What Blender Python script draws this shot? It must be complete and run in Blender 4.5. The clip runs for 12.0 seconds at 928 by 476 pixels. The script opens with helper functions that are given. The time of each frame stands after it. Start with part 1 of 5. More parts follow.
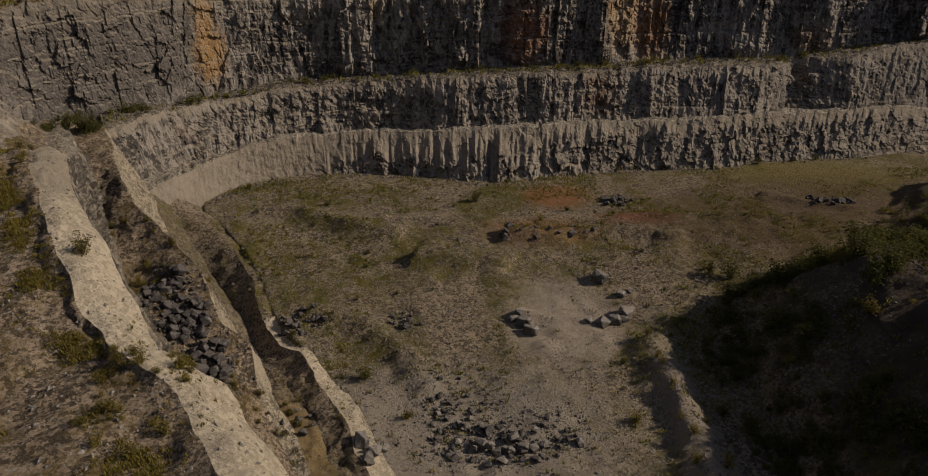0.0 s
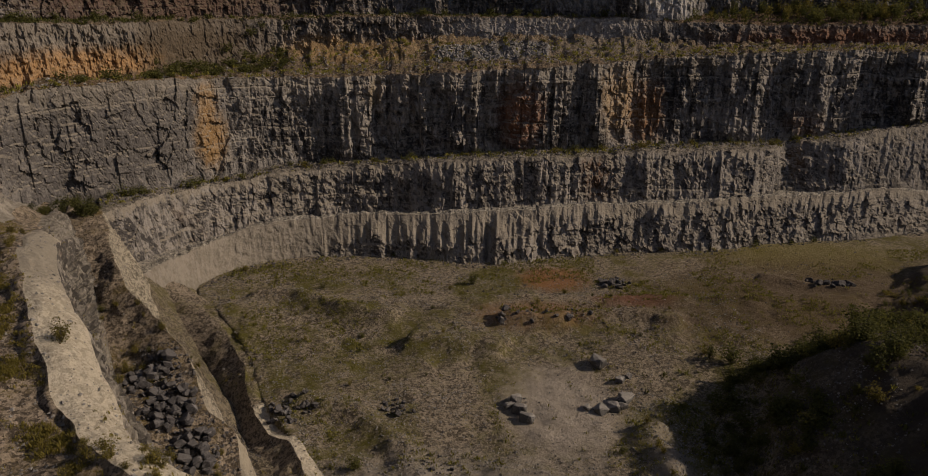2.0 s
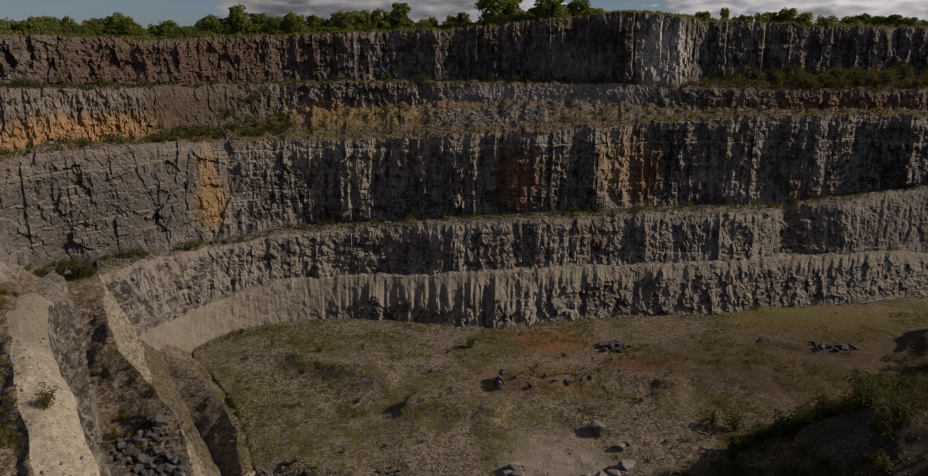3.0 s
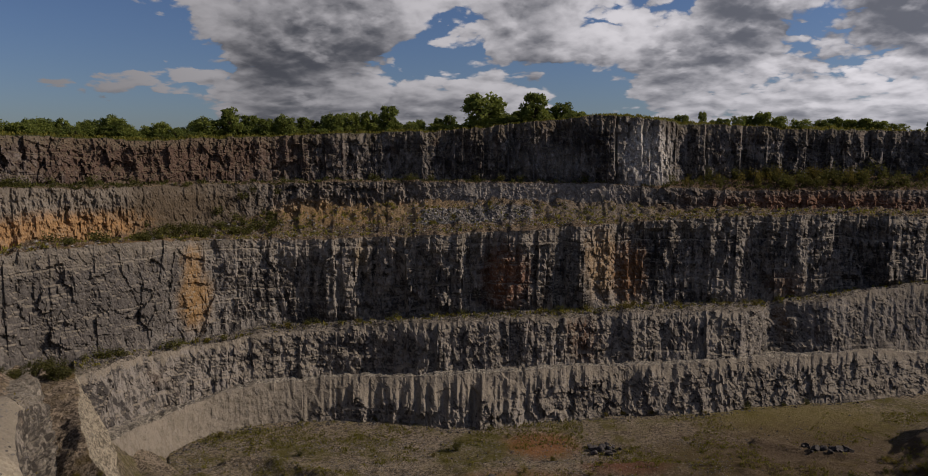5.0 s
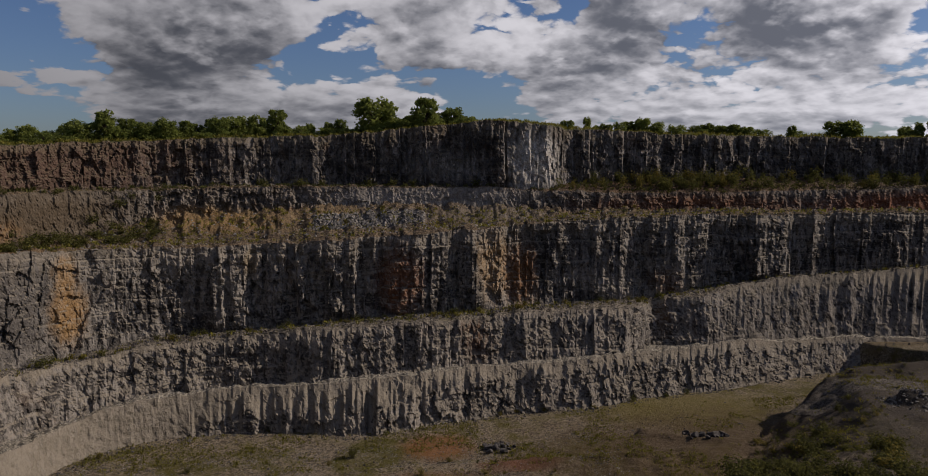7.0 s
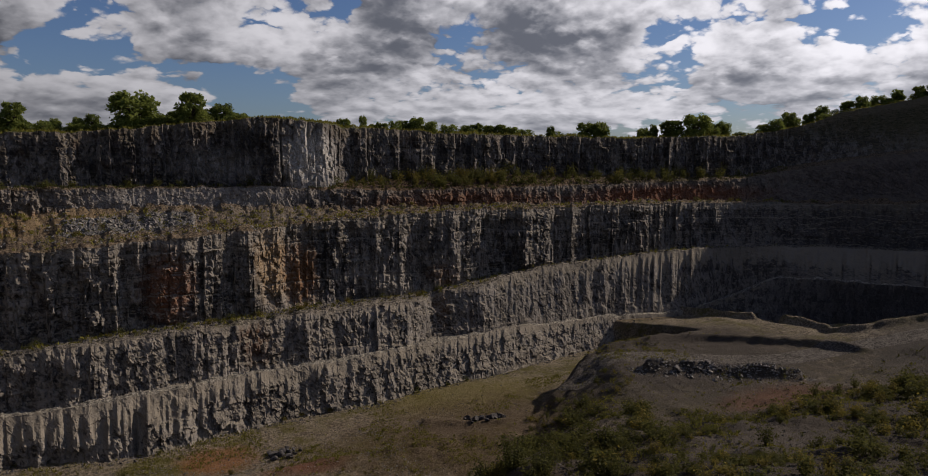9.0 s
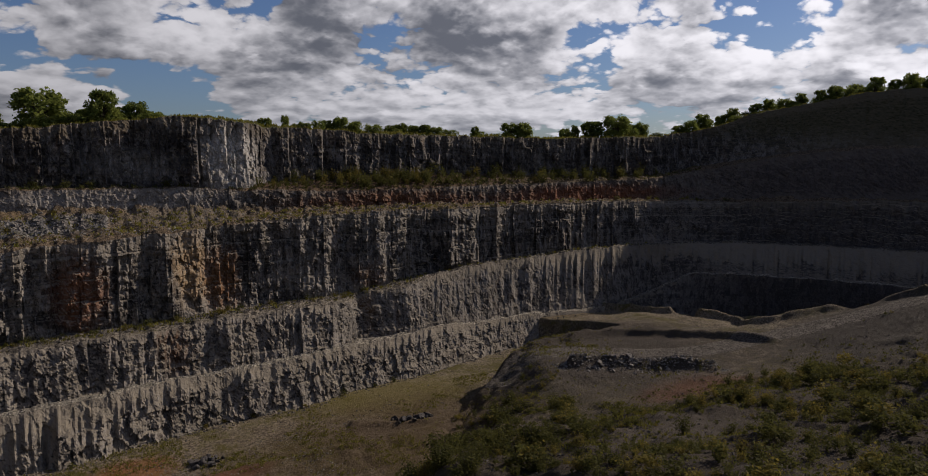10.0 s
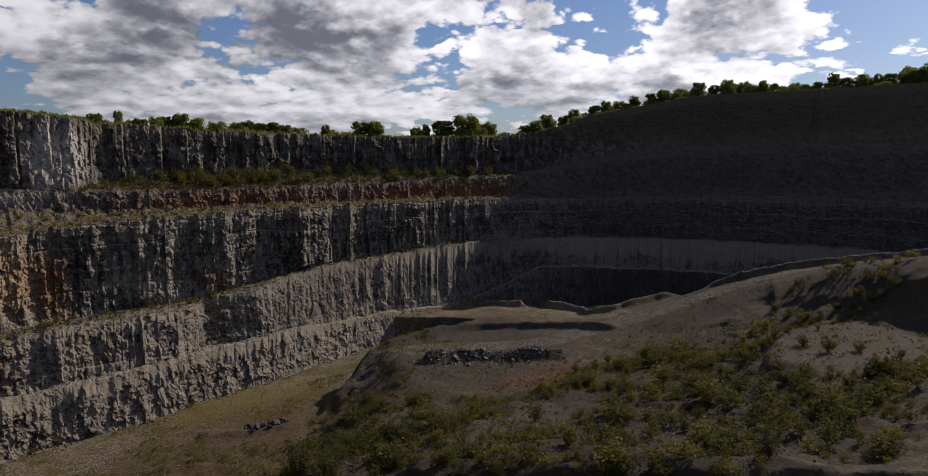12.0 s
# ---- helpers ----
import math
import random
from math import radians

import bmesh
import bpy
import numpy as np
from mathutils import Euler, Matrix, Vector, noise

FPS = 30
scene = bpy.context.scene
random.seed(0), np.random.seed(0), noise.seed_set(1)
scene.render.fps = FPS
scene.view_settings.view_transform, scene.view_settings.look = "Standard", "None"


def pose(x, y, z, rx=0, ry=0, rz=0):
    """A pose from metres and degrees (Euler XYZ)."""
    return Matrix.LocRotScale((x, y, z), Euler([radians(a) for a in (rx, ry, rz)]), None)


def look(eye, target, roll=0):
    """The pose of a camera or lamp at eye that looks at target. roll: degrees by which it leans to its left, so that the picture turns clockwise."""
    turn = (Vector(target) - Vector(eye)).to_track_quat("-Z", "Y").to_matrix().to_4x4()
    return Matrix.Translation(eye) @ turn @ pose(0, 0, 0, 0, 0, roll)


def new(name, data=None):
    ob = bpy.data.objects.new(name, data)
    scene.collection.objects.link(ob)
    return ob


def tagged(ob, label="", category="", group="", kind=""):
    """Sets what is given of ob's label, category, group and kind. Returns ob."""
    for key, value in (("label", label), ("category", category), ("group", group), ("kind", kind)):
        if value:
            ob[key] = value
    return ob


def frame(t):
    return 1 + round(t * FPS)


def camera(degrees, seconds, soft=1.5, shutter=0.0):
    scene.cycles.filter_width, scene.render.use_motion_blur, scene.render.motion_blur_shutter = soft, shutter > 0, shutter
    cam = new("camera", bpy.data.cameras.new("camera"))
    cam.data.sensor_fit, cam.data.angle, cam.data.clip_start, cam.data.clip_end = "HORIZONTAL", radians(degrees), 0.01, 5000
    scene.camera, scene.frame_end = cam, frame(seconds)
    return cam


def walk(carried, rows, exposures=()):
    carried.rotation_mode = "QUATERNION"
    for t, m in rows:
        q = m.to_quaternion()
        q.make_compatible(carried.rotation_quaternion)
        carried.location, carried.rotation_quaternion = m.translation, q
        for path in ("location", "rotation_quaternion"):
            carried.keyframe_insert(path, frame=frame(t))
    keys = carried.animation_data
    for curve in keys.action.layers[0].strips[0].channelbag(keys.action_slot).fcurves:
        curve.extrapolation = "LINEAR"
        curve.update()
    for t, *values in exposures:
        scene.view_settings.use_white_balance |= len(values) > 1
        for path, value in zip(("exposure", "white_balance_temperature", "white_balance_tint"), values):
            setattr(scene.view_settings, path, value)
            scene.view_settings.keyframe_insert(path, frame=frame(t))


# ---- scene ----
import functools

cam = camera(64.76, 12.0, soft=1.0)

PATH = [
    (0.0, pose(-0.000, 0.000, 60.000, 64.601, -0.042, 0.000)),
    (0.5, pose(0.297, 0.284, 60.002, 65.129, 0.004, 0.045)),
    (1.0, pose(0.604, 0.528, 59.982, 66.570, 0.017, 0.099)),
    (1.5, pose(0.953, 0.827, 60.012, 68.618, 0.028, 0.157)),
    (2.0, pose(1.268, 1.077, 60.040, 70.888, 0.050, 0.215)),
    (2.5, pose(1.580, 1.323, 60.051, 73.180, 0.029, 0.285)),
    (3.0, pose(1.896, 1.558, 60.098, 75.701, 0.014, 0.337)),
    (3.5, pose(2.141, 1.738, 60.115, 77.991, 0.004, 0.351)),
    (3.7, pose(2.208, 1.797, 60.134, 78.655, -0.003, 0.351)),
    (5.3, pose(2.252, 1.916, 60.606, 83.523, -0.079, -1.336)),
    (5.5, pose(2.302, 1.867, 60.590, 83.536, -0.030, -1.964)),
    (6.0, pose(2.460, 1.711, 60.525, 83.548, -0.011, -3.661)),
    (6.5, pose(2.627, 1.536, 60.438, 83.577, -0.001, -6.156)),
    (6.7, pose(2.673, 1.473, 60.409, 83.586, -0.008, -7.184)),
    (8.3, pose(2.675, 1.226, 60.265, 83.511, -0.017, -19.339)),
    (8.5, pose(2.662, 1.171, 60.254, 83.500, -0.029, -21.426)),
    (9.0, pose(2.660, 0.974, 60.223, 83.493, 0.046, -26.058)),
    (9.5, pose(2.704, 0.786, 60.198, 83.495, 0.047, -29.198)),
    (10.0, pose(2.663, 0.583, 60.166, 83.507, 0.043, -31.852)),
    (10.5, pose(2.564, 0.428, 60.176, 83.506, 0.044, -34.707)),
    (11.0, pose(2.440, 0.366, 60.262, 83.438, -0.037, -37.539)),
    (11.5, pose(2.313, 0.442, 60.255, 83.391, -0.043, -40.471)),
    (12.0, pose(2.237, 0.467, 60.240, 83.387, -0.028, -43.385)),
]
EXPOSURES = [(0.0, -0.27, 6950, 15), (3.5, -0.34, 6650, 17), (6.0, -0.34, 6370, 17), (9.0, -0.34, 6350, 16), (11.0, -0.30, 6350, 16), (12.0, -0.10, 6350, 16)]
walk(cam, PATH, EXPOSURES)

# ---- light ----
SUN_AZ, SUN_EL = 88.5, 30.5     # degrees clockwise from +y, and above the horizon
world = bpy.data.worlds.new("world")
scene.world = world
world.use_nodes = True


def sun_way():
    a, e = radians(SUN_AZ), radians(SUN_EL)
    return Vector((math.sin(a) * math.cos(e), math.cos(a) * math.cos(e), math.sin(e)))


class Nodes:
    """Short hand for building node trees."""

    def __init__(self, tree):
        self.tree = tree

    def add(self, kind, **values):
        node = self.tree.nodes.new(kind)
        for key, value in values.items():
            setattr(node, key, value)
        return node

    def put(self, socket, value):
        if isinstance(value, bpy.types.NodeSocket):
            self.tree.links.new(value, socket)
        elif isinstance(value, (tuple, list)) and len(value) == 3 and socket.type == "RGBA":
            socket.default_value = (*value, 1)
        else:
            socket.default_value = value

    def math(self, op, a, b=0.5, c=0.5, clamp=False):
        node = self.add("ShaderNodeMath", operation=op, use_clamp=clamp)
        for socket, value in zip(node.inputs, (a, b, c)):
            self.put(socket, value)
        return node.outputs[0]

    def vmath(self, op, a, b=(0, 0, 0)):
        node = self.add("ShaderNodeVectorMath", operation=op)
        self.put(node.inputs[0], a)
        self.put(node.inputs[1], b)
        return node.outputs[0]

    def mix(self, fac, a, b, blend="MIX"):
        node = self.add("ShaderNodeMix", data_type="RGBA", blend_type=blend)
        self.put(node.inputs["Factor"], fac)
        self.put(node.inputs[6], a)
        self.put(node.inputs[7], b)
        return node.outputs[2]

    def noise(self, vector, scale, detail=4.0, rough=0.6, distortion=0.0, size=(1, 1, 1), at=(0, 0, 0)):
        m = self.add("ShaderNodeMapping")
        self.put(m.inputs["Vector"], vector)
        m.inputs["Scale"].default_value = size
        m.inputs["Location"].default_value = at
        node = self.add("ShaderNodeTexNoise")
        self.put(node.inputs["Vector"], m.outputs[0])
        for key, value in (("Scale", scale), ("Detail", detail), ("Roughness", rough), ("Distortion", distortion)):
            node.inputs[key].default_value = value
        return node.outputs["Fac"]

    def chips(self, vector, scale, size=(1, 1, 1), detail=0.0, out="Color"):
        """Angular pieces: a random value for each, or the distance to its middle."""
        m = self.add("ShaderNodeMapping")
        self.put(m.inputs["Vector"], vector)
        m.inputs["Scale"].default_value = size
        node = self.add("ShaderNodeTexVoronoi")
        self.put(node.inputs["Vector"], m.outputs[0])
        node.inputs["Scale"].default_value = scale
        node.inputs["Detail"].default_value = detail
        node.inputs["Roughness"].default_value = 0.55
        if out == "Distance":
            return node.outputs["Distance"]
        sep = self.add("ShaderNodeSeparateColor")
        self.put(sep.inputs[0], node.outputs["Color"])
        return sep.outputs[0]

    def step(self, value, low, high):
        node = self.add("ShaderNodeMapRange", interpolation_type="SMOOTHSTEP")
        self.put(node.inputs[0], value)
        node.inputs[1].default_value, node.inputs[2].default_value = low, high
        return node.outputs[0]


def build_sky():
    tree = world.node_tree
    tree.nodes.clear()
    n = Nodes(tree)
    sky = n.add("ShaderNodeTexSky", sky_type="NISHITA", sun_disc=False)
    sky.sun_elevation, sky.sun_rotation = radians(SUN_EL), radians(SUN_AZ)
    sky.air_density, sky.dust_density = 1.0, 0.6
    way = n.add("ShaderNodeTexCoord").outputs["Generated"]
    sep = n.add("ShaderNodeSeparateXYZ")
    n.put(sep.inputs[0], way)
    # heaped clouds: they crowd together and flatten towards the horizon
    rise = n.math("DIVIDE", n.math("MULTIPLY", sep.outputs[2], 1.35), n.math("ADD", n.math("ABSOLUTE", sep.outputs[2]), 0.32))
    flat = n.add("ShaderNodeCombineXYZ")
    n.put(flat.inputs[0], sep.outputs[0])
    n.put(flat.inputs[1], sep.outputs[1])
    n.put(flat.inputs[2], rise)
    at = flat.outputs[0]
    s = sun_way()

    lobes = []
    for az, el, wide, amount in CLOUD_LOBES:
        toward = n.add("ShaderNodeVectorMath", operation="DOT_PRODUCT")
        n.put(toward.inputs[0], way)
        toward.inputs[1].default_value = (math.sin(radians(az)) * math.cos(radians(el)), math.cos(radians(az)) * math.cos(radians(el)), math.sin(radians(el)))
        lobes.append(n.math("MULTIPLY", n.step(toward.outputs["Value"], math.cos(radians(wide)), 1.0), amount))
    bias = functools.reduce(lambda a, b: n.math("ADD", a, b), lobes)

    def density(place):
        bent = n.vmath("ADD", place, n.vmath("MULTIPLY", n.noise(place, 8.0, 5.0, 0.58), (0.10, 0.10, 0.10)))
        big = n.noise(place, 4.6, 2.0, 0.5, 0.0, at=CLOUD_AT)
        near = n.chips(bent, 7.5, detail=2.0, out="Distance")
        far = n.chips(bent, 23.0, detail=2.0, out="Distance")
        puffs = n.math("ADD", n.math("MULTIPLY", near, 0.60), n.math("MULTIPLY", far, 0.40))
        body = n.math("ADD", n.math("MULTIPLY", big, 0.66), n.math("MULTIPLY", n.math("SUBTRACT", 0.92, puffs), 0.36))
        return n.math("ADD", body, bias), n.noise(place, 30.0, 7.0, 0.62)
    # a puff is bright where it thins out upwards, towards the light, and grey where more cloud stands over it
    d0, fluff = density(at)
    d1, _ = density(n.vmath("ADD", at, (s.x * 0.012, s.y * 0.012, 0.020)))
    d2, _ = density(n.vmath("ADD", at, (s.x * 0.04, s.y * 0.04, 0.075)))
    ragged = n.math("ADD", d0, n.math("MULTIPLY_ADD", fluff, 0.10, -0.05))
    cover = n.step(ragged, CLOUD_EDGE, CLOUD_EDGE + 0.05)
    lit = n.math("ADD", n.math("MULTIPLY", n.math("SUBTRACT", d0, d1), 3.0), n.math("MULTIPLY_ADD", n.math("SUBTRACT", d0, d2), 2.6, 0.66))
    thick = n.step(d0, CLOUD_EDGE + 0.02, CLOUD_EDGE + 0.26)
    lit = n.math("ADD", n.math("SUBTRACT", lit, n.math("MULTIPLY", thick, 0.62)), n.math("MULTIPLY_ADD", fluff, 0.34, -0.17))
    cloud = n.mix(n.step(lit, -0.35, 1.25), (2.2, 2.4, 2.8), (13.6, 13.6, 13.7))
    low = n.step(sep.outputs[2], -0.02, 0.13)
    cloud = n.mix(low, n.mix(0.4, cloud, (5.4, 5.8, 6.3)), cloud)
    # clouds towards the sun are brighter than those away from it
    glow = n.add("ShaderNodeVectorMath", operation="DOT_PRODUCT")
    n.put(glow.inputs[0], way)
    glow.inputs[1].default_value = s
    gain = n.math("MULTIPLY_ADD", n.math("MAXIMUM", glow.outputs["Value"], -0.35), 0.72, 0.52)
    cloud = n.mix(1.0, cloud, n.vmath("MULTIPLY", (1.0, 1.0, 1.0), gain), "MULTIPLY")
    # overhead, out of view, the deck is darkened to cut the skylight
    base = n.step(sep.outputs[2], 0.24, 0.55)
    cloud = n.mix(base, cloud, n.mix(0.85, cloud, (0.8, 0.88, 1.05)))
    mixed = n.mix(cover, n.mix(1.0, sky.outputs[0], (0.50, 0.62, 0.86), "MULTIPLY"), cloud)
    back = n.add("ShaderNodeBackground")
    n.put(back.inputs[0], mixed)
    back.inputs[1].default_value = SKY_STRENGTH
    n.put(n.add("ShaderNodeOutputWorld").inputs[0], back.outputs[0])


CLOUD_AT = (1.3, 0.7, 0.2)
SKY_STRENGTH = 0.08
CLOUD_EDGE = 0.285
# where the sky opens and where cloud gathers: degrees clockwise from +y, degrees up, how wide, how much
CLOUD_LOBES = [(-26, 4.5, 11, -0.17), (-1, 8, 5, -0.10), (10, 8, 5, -0.10), (25, 12, 5, -0.10), (41, 7.5, 4, -0.10), (54, 8, 6, -0.11), (76, 9, 7, -0.10),
               (-13, 9, 10, 0.11), (21, 4.5, 8, 0.09), (33, 11, 8, 0.11), (63, 8, 6, 0.10), (4, 11.5, 6, 0.08), (20, 2, 60, 0.04)]
build_sky()
sun = new("sun", bpy.data.lights.new("sun", "SUN"))
sun.data.energy, sun.data.angle, sun.data.color = 3.9, radians(0.6), (1.0, 0.87, 0.68)
sun.matrix_world = look(sun_way() * 500, (0, 0, 0))

# ---- numbers: noise on arrays ----


def hashed(ix, iy, iz, seed):
    h = (ix.astype(np.int64) * 374761393 + iy.astype(np.int64) * 668265263 + iz.astype(np.int64) * 2147483647 + seed * 974634777) & 0xFFFFFFFF
    h = ((h ^ (h >> 13)) * 1274126177) & 0xFFFFFFFF
    h = ((h ^ (h >> 16)) * 2246822519) & 0xFFFFFFFF
    return ((h ^ (h >> 15)) & 0xFFFFFF) / float(0xFFFFFF)


def grain(x, y, z=0.0, seed=0):
    """Smooth value noise from -1 to 1."""
    x, y, z = np.broadcast_arrays(np.asarray(x, float), y, z)
    ix, iy, iz = np.floor(x), np.floor(y), np.floor(z)
    fx, fy, fz = x - ix, y - iy, z - iz
    fx, fy, fz = [f * f * f * (f * (f * 6 - 15) + 10) for f in (fx, fy, fz)]
    total = 0
    for a in (0, 1):
        for b in (0, 1):
            for c in (0, 1):
                w = (fx if a else 1 - fx) * (fy if b else 1 - fy) * (fz if c else 1 - fz)
                total = total + w * hashed(ix + a, iy + b, iz + c, seed)
    return total * 2 - 1


def fbm(x, y, z=0.0, octaves=4, seed=0, gain=0.5):
    total, amp = 0, 1.0
    for k in range(octaves):
        f = 2.03 ** k
        total = total + amp * grain(np.asarray(x) * f, np.asarray(y) * f, np.asarray(z) * f, seed + k * 17)
        amp *= gain
    return total


def cells(u, v, seed=0):
    """Blocks of broken rock: each point gets the random height of its nearest block, a random slant over it, and how near a joint it is."""
    u, v = np.broadcast_arrays(u, v)
    iu, iv = np.floor(u), np.floor(v)
    best, second = np.full(u.shape, 9.0), np.full(u.shape, 9.0)
    value, du, dv = np.zeros(u.shape), np.zeros(u.shape), np.zeros(u.shape)
    for a in (-1, 0, 1):
        for b in (-1, 0, 1):
            cu = iu + a + hashed(iu + a, iv + b, iu * 0 + 1, seed) * 0.9
            cv = iv + b + hashed(iu + a, iv + b, iu * 0 + 2, seed) * 0.9
            d = np.hypot(u - cu, v - cv)
            near = d < best
            second = np.where(near, best, np.minimum(second, d))
            value = np.where(near, hashed(iu + a, iv + b, iu * 0 + 3, seed) * 2 - 1, value)
            du, dv = np.where(near, u - cu, du), np.where(near, v - cv, dv)
            best = np.where(near, d, best)
    slant = du * (hashed(np.round(value * 9999), iu * 0, iu * 0, 5) - 0.5) + dv * (hashed(np.round(value * 9999), iu * 0, iu * 0, 6) - 0.5)
    return value, slant, second - best


def smooth(x, low, high):
    t = np.clip((x - low) / (high - low), 0, 1)
    return t * t * (3 - 2 * t)


def glide(at, knots):
    """A smooth curve through knots (rows: place, values...), without overshoot."""
    k = np.array(knots, float)
    x, y = k[:, 0], k[:, 1:]
    slope = np.diff(y, axis=0) / np.diff(x)[:, None]
    m = np.zeros_like(y)
    m[1:-1] = np.where(slope[1:] * slope[:-1] > 0, 2 * slope[1:] * slope[:-1] / (slope[1:] + slope[:-1] + 1e-12), 0)
    m[0], m[-1] = slope[0], slope[-1]
    at = np.clip(at, x[0], x[-1])
    i = np.clip(np.searchsorted(x, at) - 1, 0, len(x) - 2)
    h = (x[i + 1] - x[i])[:, None]
    t = ((at - x[i]) / (x[i + 1] - x[i]))[:, None]
    return ((1 + 2 * t) * (1 - t) ** 2 * y[i] + t * (1 - t) ** 2 * h * m[i] + t * t * (3 - 2 * t) * y[i + 1] + t * t * (t - 1) * h * m[i + 1])


def course(knots, count):
    """A polyline of count points along a smooth line through knots (x, y, z)."""
    k = np.array(knots, float)
    run = np.concatenate([[0], np.cumsum(np.linalg.norm(np.diff(k, axis=0), axis=1))]) / 1.0
    return glide(np.linspace(0, run[-1], count), np.column_stack([run, k]))


def to_line(x, y, knots, count=60):
    """The distance of plan points from a polyline, how far along it they are (0 to 1), and its height there."""
    p = course(knots, count)
    best, along, high = np.full(np.shape(x), 1e9), np.zeros(np.shape(x)), np.zeros(np.shape(x))
    for i in range(count - 1):
        a, b = p[i], p[i + 1]
        d = b[:2] - a[:2]
        t = np.clip(((x - a[0]) * d[0] + (y - a[1]) * d[1]) / (d @ d + 1e-9), 0, 1)
        r = np.hypot(x - a[0] - t * d[0], y - a[1] - t * d[1])
        near = r < best
        best = np.where(near, r, best)
        along = np.where(near, (i + t) / (count - 1), along)
        high = np.where(near, a[2] + t * (b[2] - a[2]), high)
    return best, along, high


# ---- meshes ----


def mesh_of(name, verts, faces, material, smooth_shade=True):
    """A mesh from arrays: verts (n, 3) and quads or triangles (m, k)."""
    me = bpy.data.meshes.new(name)
    faces = np.asarray(faces)
    count, k = faces.shape
    me.vertices.add(len(verts))
    me.vertices.foreach_set("co", np.asarray(verts, np.float32).ravel())
    me.loops.add(count * k)
    me.loops.foreach_set("vertex_index", faces.ravel().astype(np.int32))
    me.polygons.add(count)
    me.polygons.foreach_set("loop_start", (np.arange(count) * k).astype(np.int32))
    me.polygons.foreach_set("use_smooth", np.full(count, smooth_shade))
    me.update(calc_edges=True)
    me.validate()
    if material:
        me.materials.append(material)
    return me


def sheet(name, grid, material, flip=False, smooth_shade=True, rise=None):
    """One object from a grid of points (rows, columns, 3). rise: how far up its band each row lies, 0 to 1."""
    r, c = grid.shape[:2]
    i = np.arange(r * c).reshape(r, c)
    q = np.stack([i[:-1, :-1], i[:-1, 1:], i[1:, 1:], i[1:, :-1]], -1).reshape(-1, 4)
    if flip:
        q = q[:, ::-1]
    ob = new(name, mesh_of(name, grid.reshape(-1, 3), q, material, smooth_shade))
    if rise is not None:
        ob.data.attributes.new("rise", "FLOAT", "POINT").data.foreach_set("value", np.broadcast_to(rise, (r, c)).astype(np.float32).ravel())
    return ob

# ---- materials ----


def material(name, paint, through_light=0.0):
    """A node material; paint(n, p) gives colour, roughness and height (a bump, or None) for the place p in metres."""
    m = bpy.data.materials.new(name)
    m.use_nodes = True
    m.node_tree.nodes.clear()
    n = Nodes(m.node_tree)
    p = n.add("ShaderNodeNewGeometry").outputs["Position"]
    colour, rough, height, depth = paint(n, p)
    bsdf = n.add("ShaderNodeBsdfPrincipled")
    n.put(bsdf.inputs["Base Color"], colour)
    n.put(bsdf.inputs["Roughness"], rough)
    bsdf.inputs["Specular IOR Level"].default_value = 0.25
    if height is not None:
        bump = n.add("ShaderNodeBump")
        bump.inputs["Strength"].default_value = 1.0
        bump.inputs["Distance"].default_value = depth
        n.put(bump.inputs["Height"], height)
        n.put(bsdf.inputs["Normal"], bump.outputs[0])
    out = bsdf.outputs[0]
    if through_light:
        thin = n.add("ShaderNodeBsdfTranslucent")
        n.put(thin.inputs[0], colour)
        both = n.add("ShaderNodeMixShader")
        both.inputs[0].default_value = through_light
        n.put(both.inputs[1], out)
        n.put(both.inputs[2], thin.outputs[0])
        out = both.outputs[0]
    n.put(n.add("ShaderNodeOutputMaterial").inputs[0], out)
    return m


def facing_up(n):
    sep = n.add("ShaderNodeSeparateXYZ")
    n.put(sep.inputs[0], n.add("ShaderNodeNewGeometry").outputs["Normal"])
    return sep.outputs[2]


def blot(n, p, centre, size, soft=0.55):
    """A patch of its own shape, for stains and painted light alike: 1 inside an ellipsoid with a ragged edge, 0
    outside.
    """
    v = n.vmath("DIVIDE", n.vmath("SUBTRACT", p, centre), size)
    length = n.add("ShaderNodeVectorMath", operation="LENGTH")
    n.put(length.inputs[0], v)
    ragged = n.math("ADD", length.outputs["Value"], n.math("MULTIPLY_ADD", n.noise(p, 0.45, 5.0, 0.65), 0.9, -0.45))
    return n.step(n.math("SUBTRACT", 1.0, ragged), -soft / 2, soft)


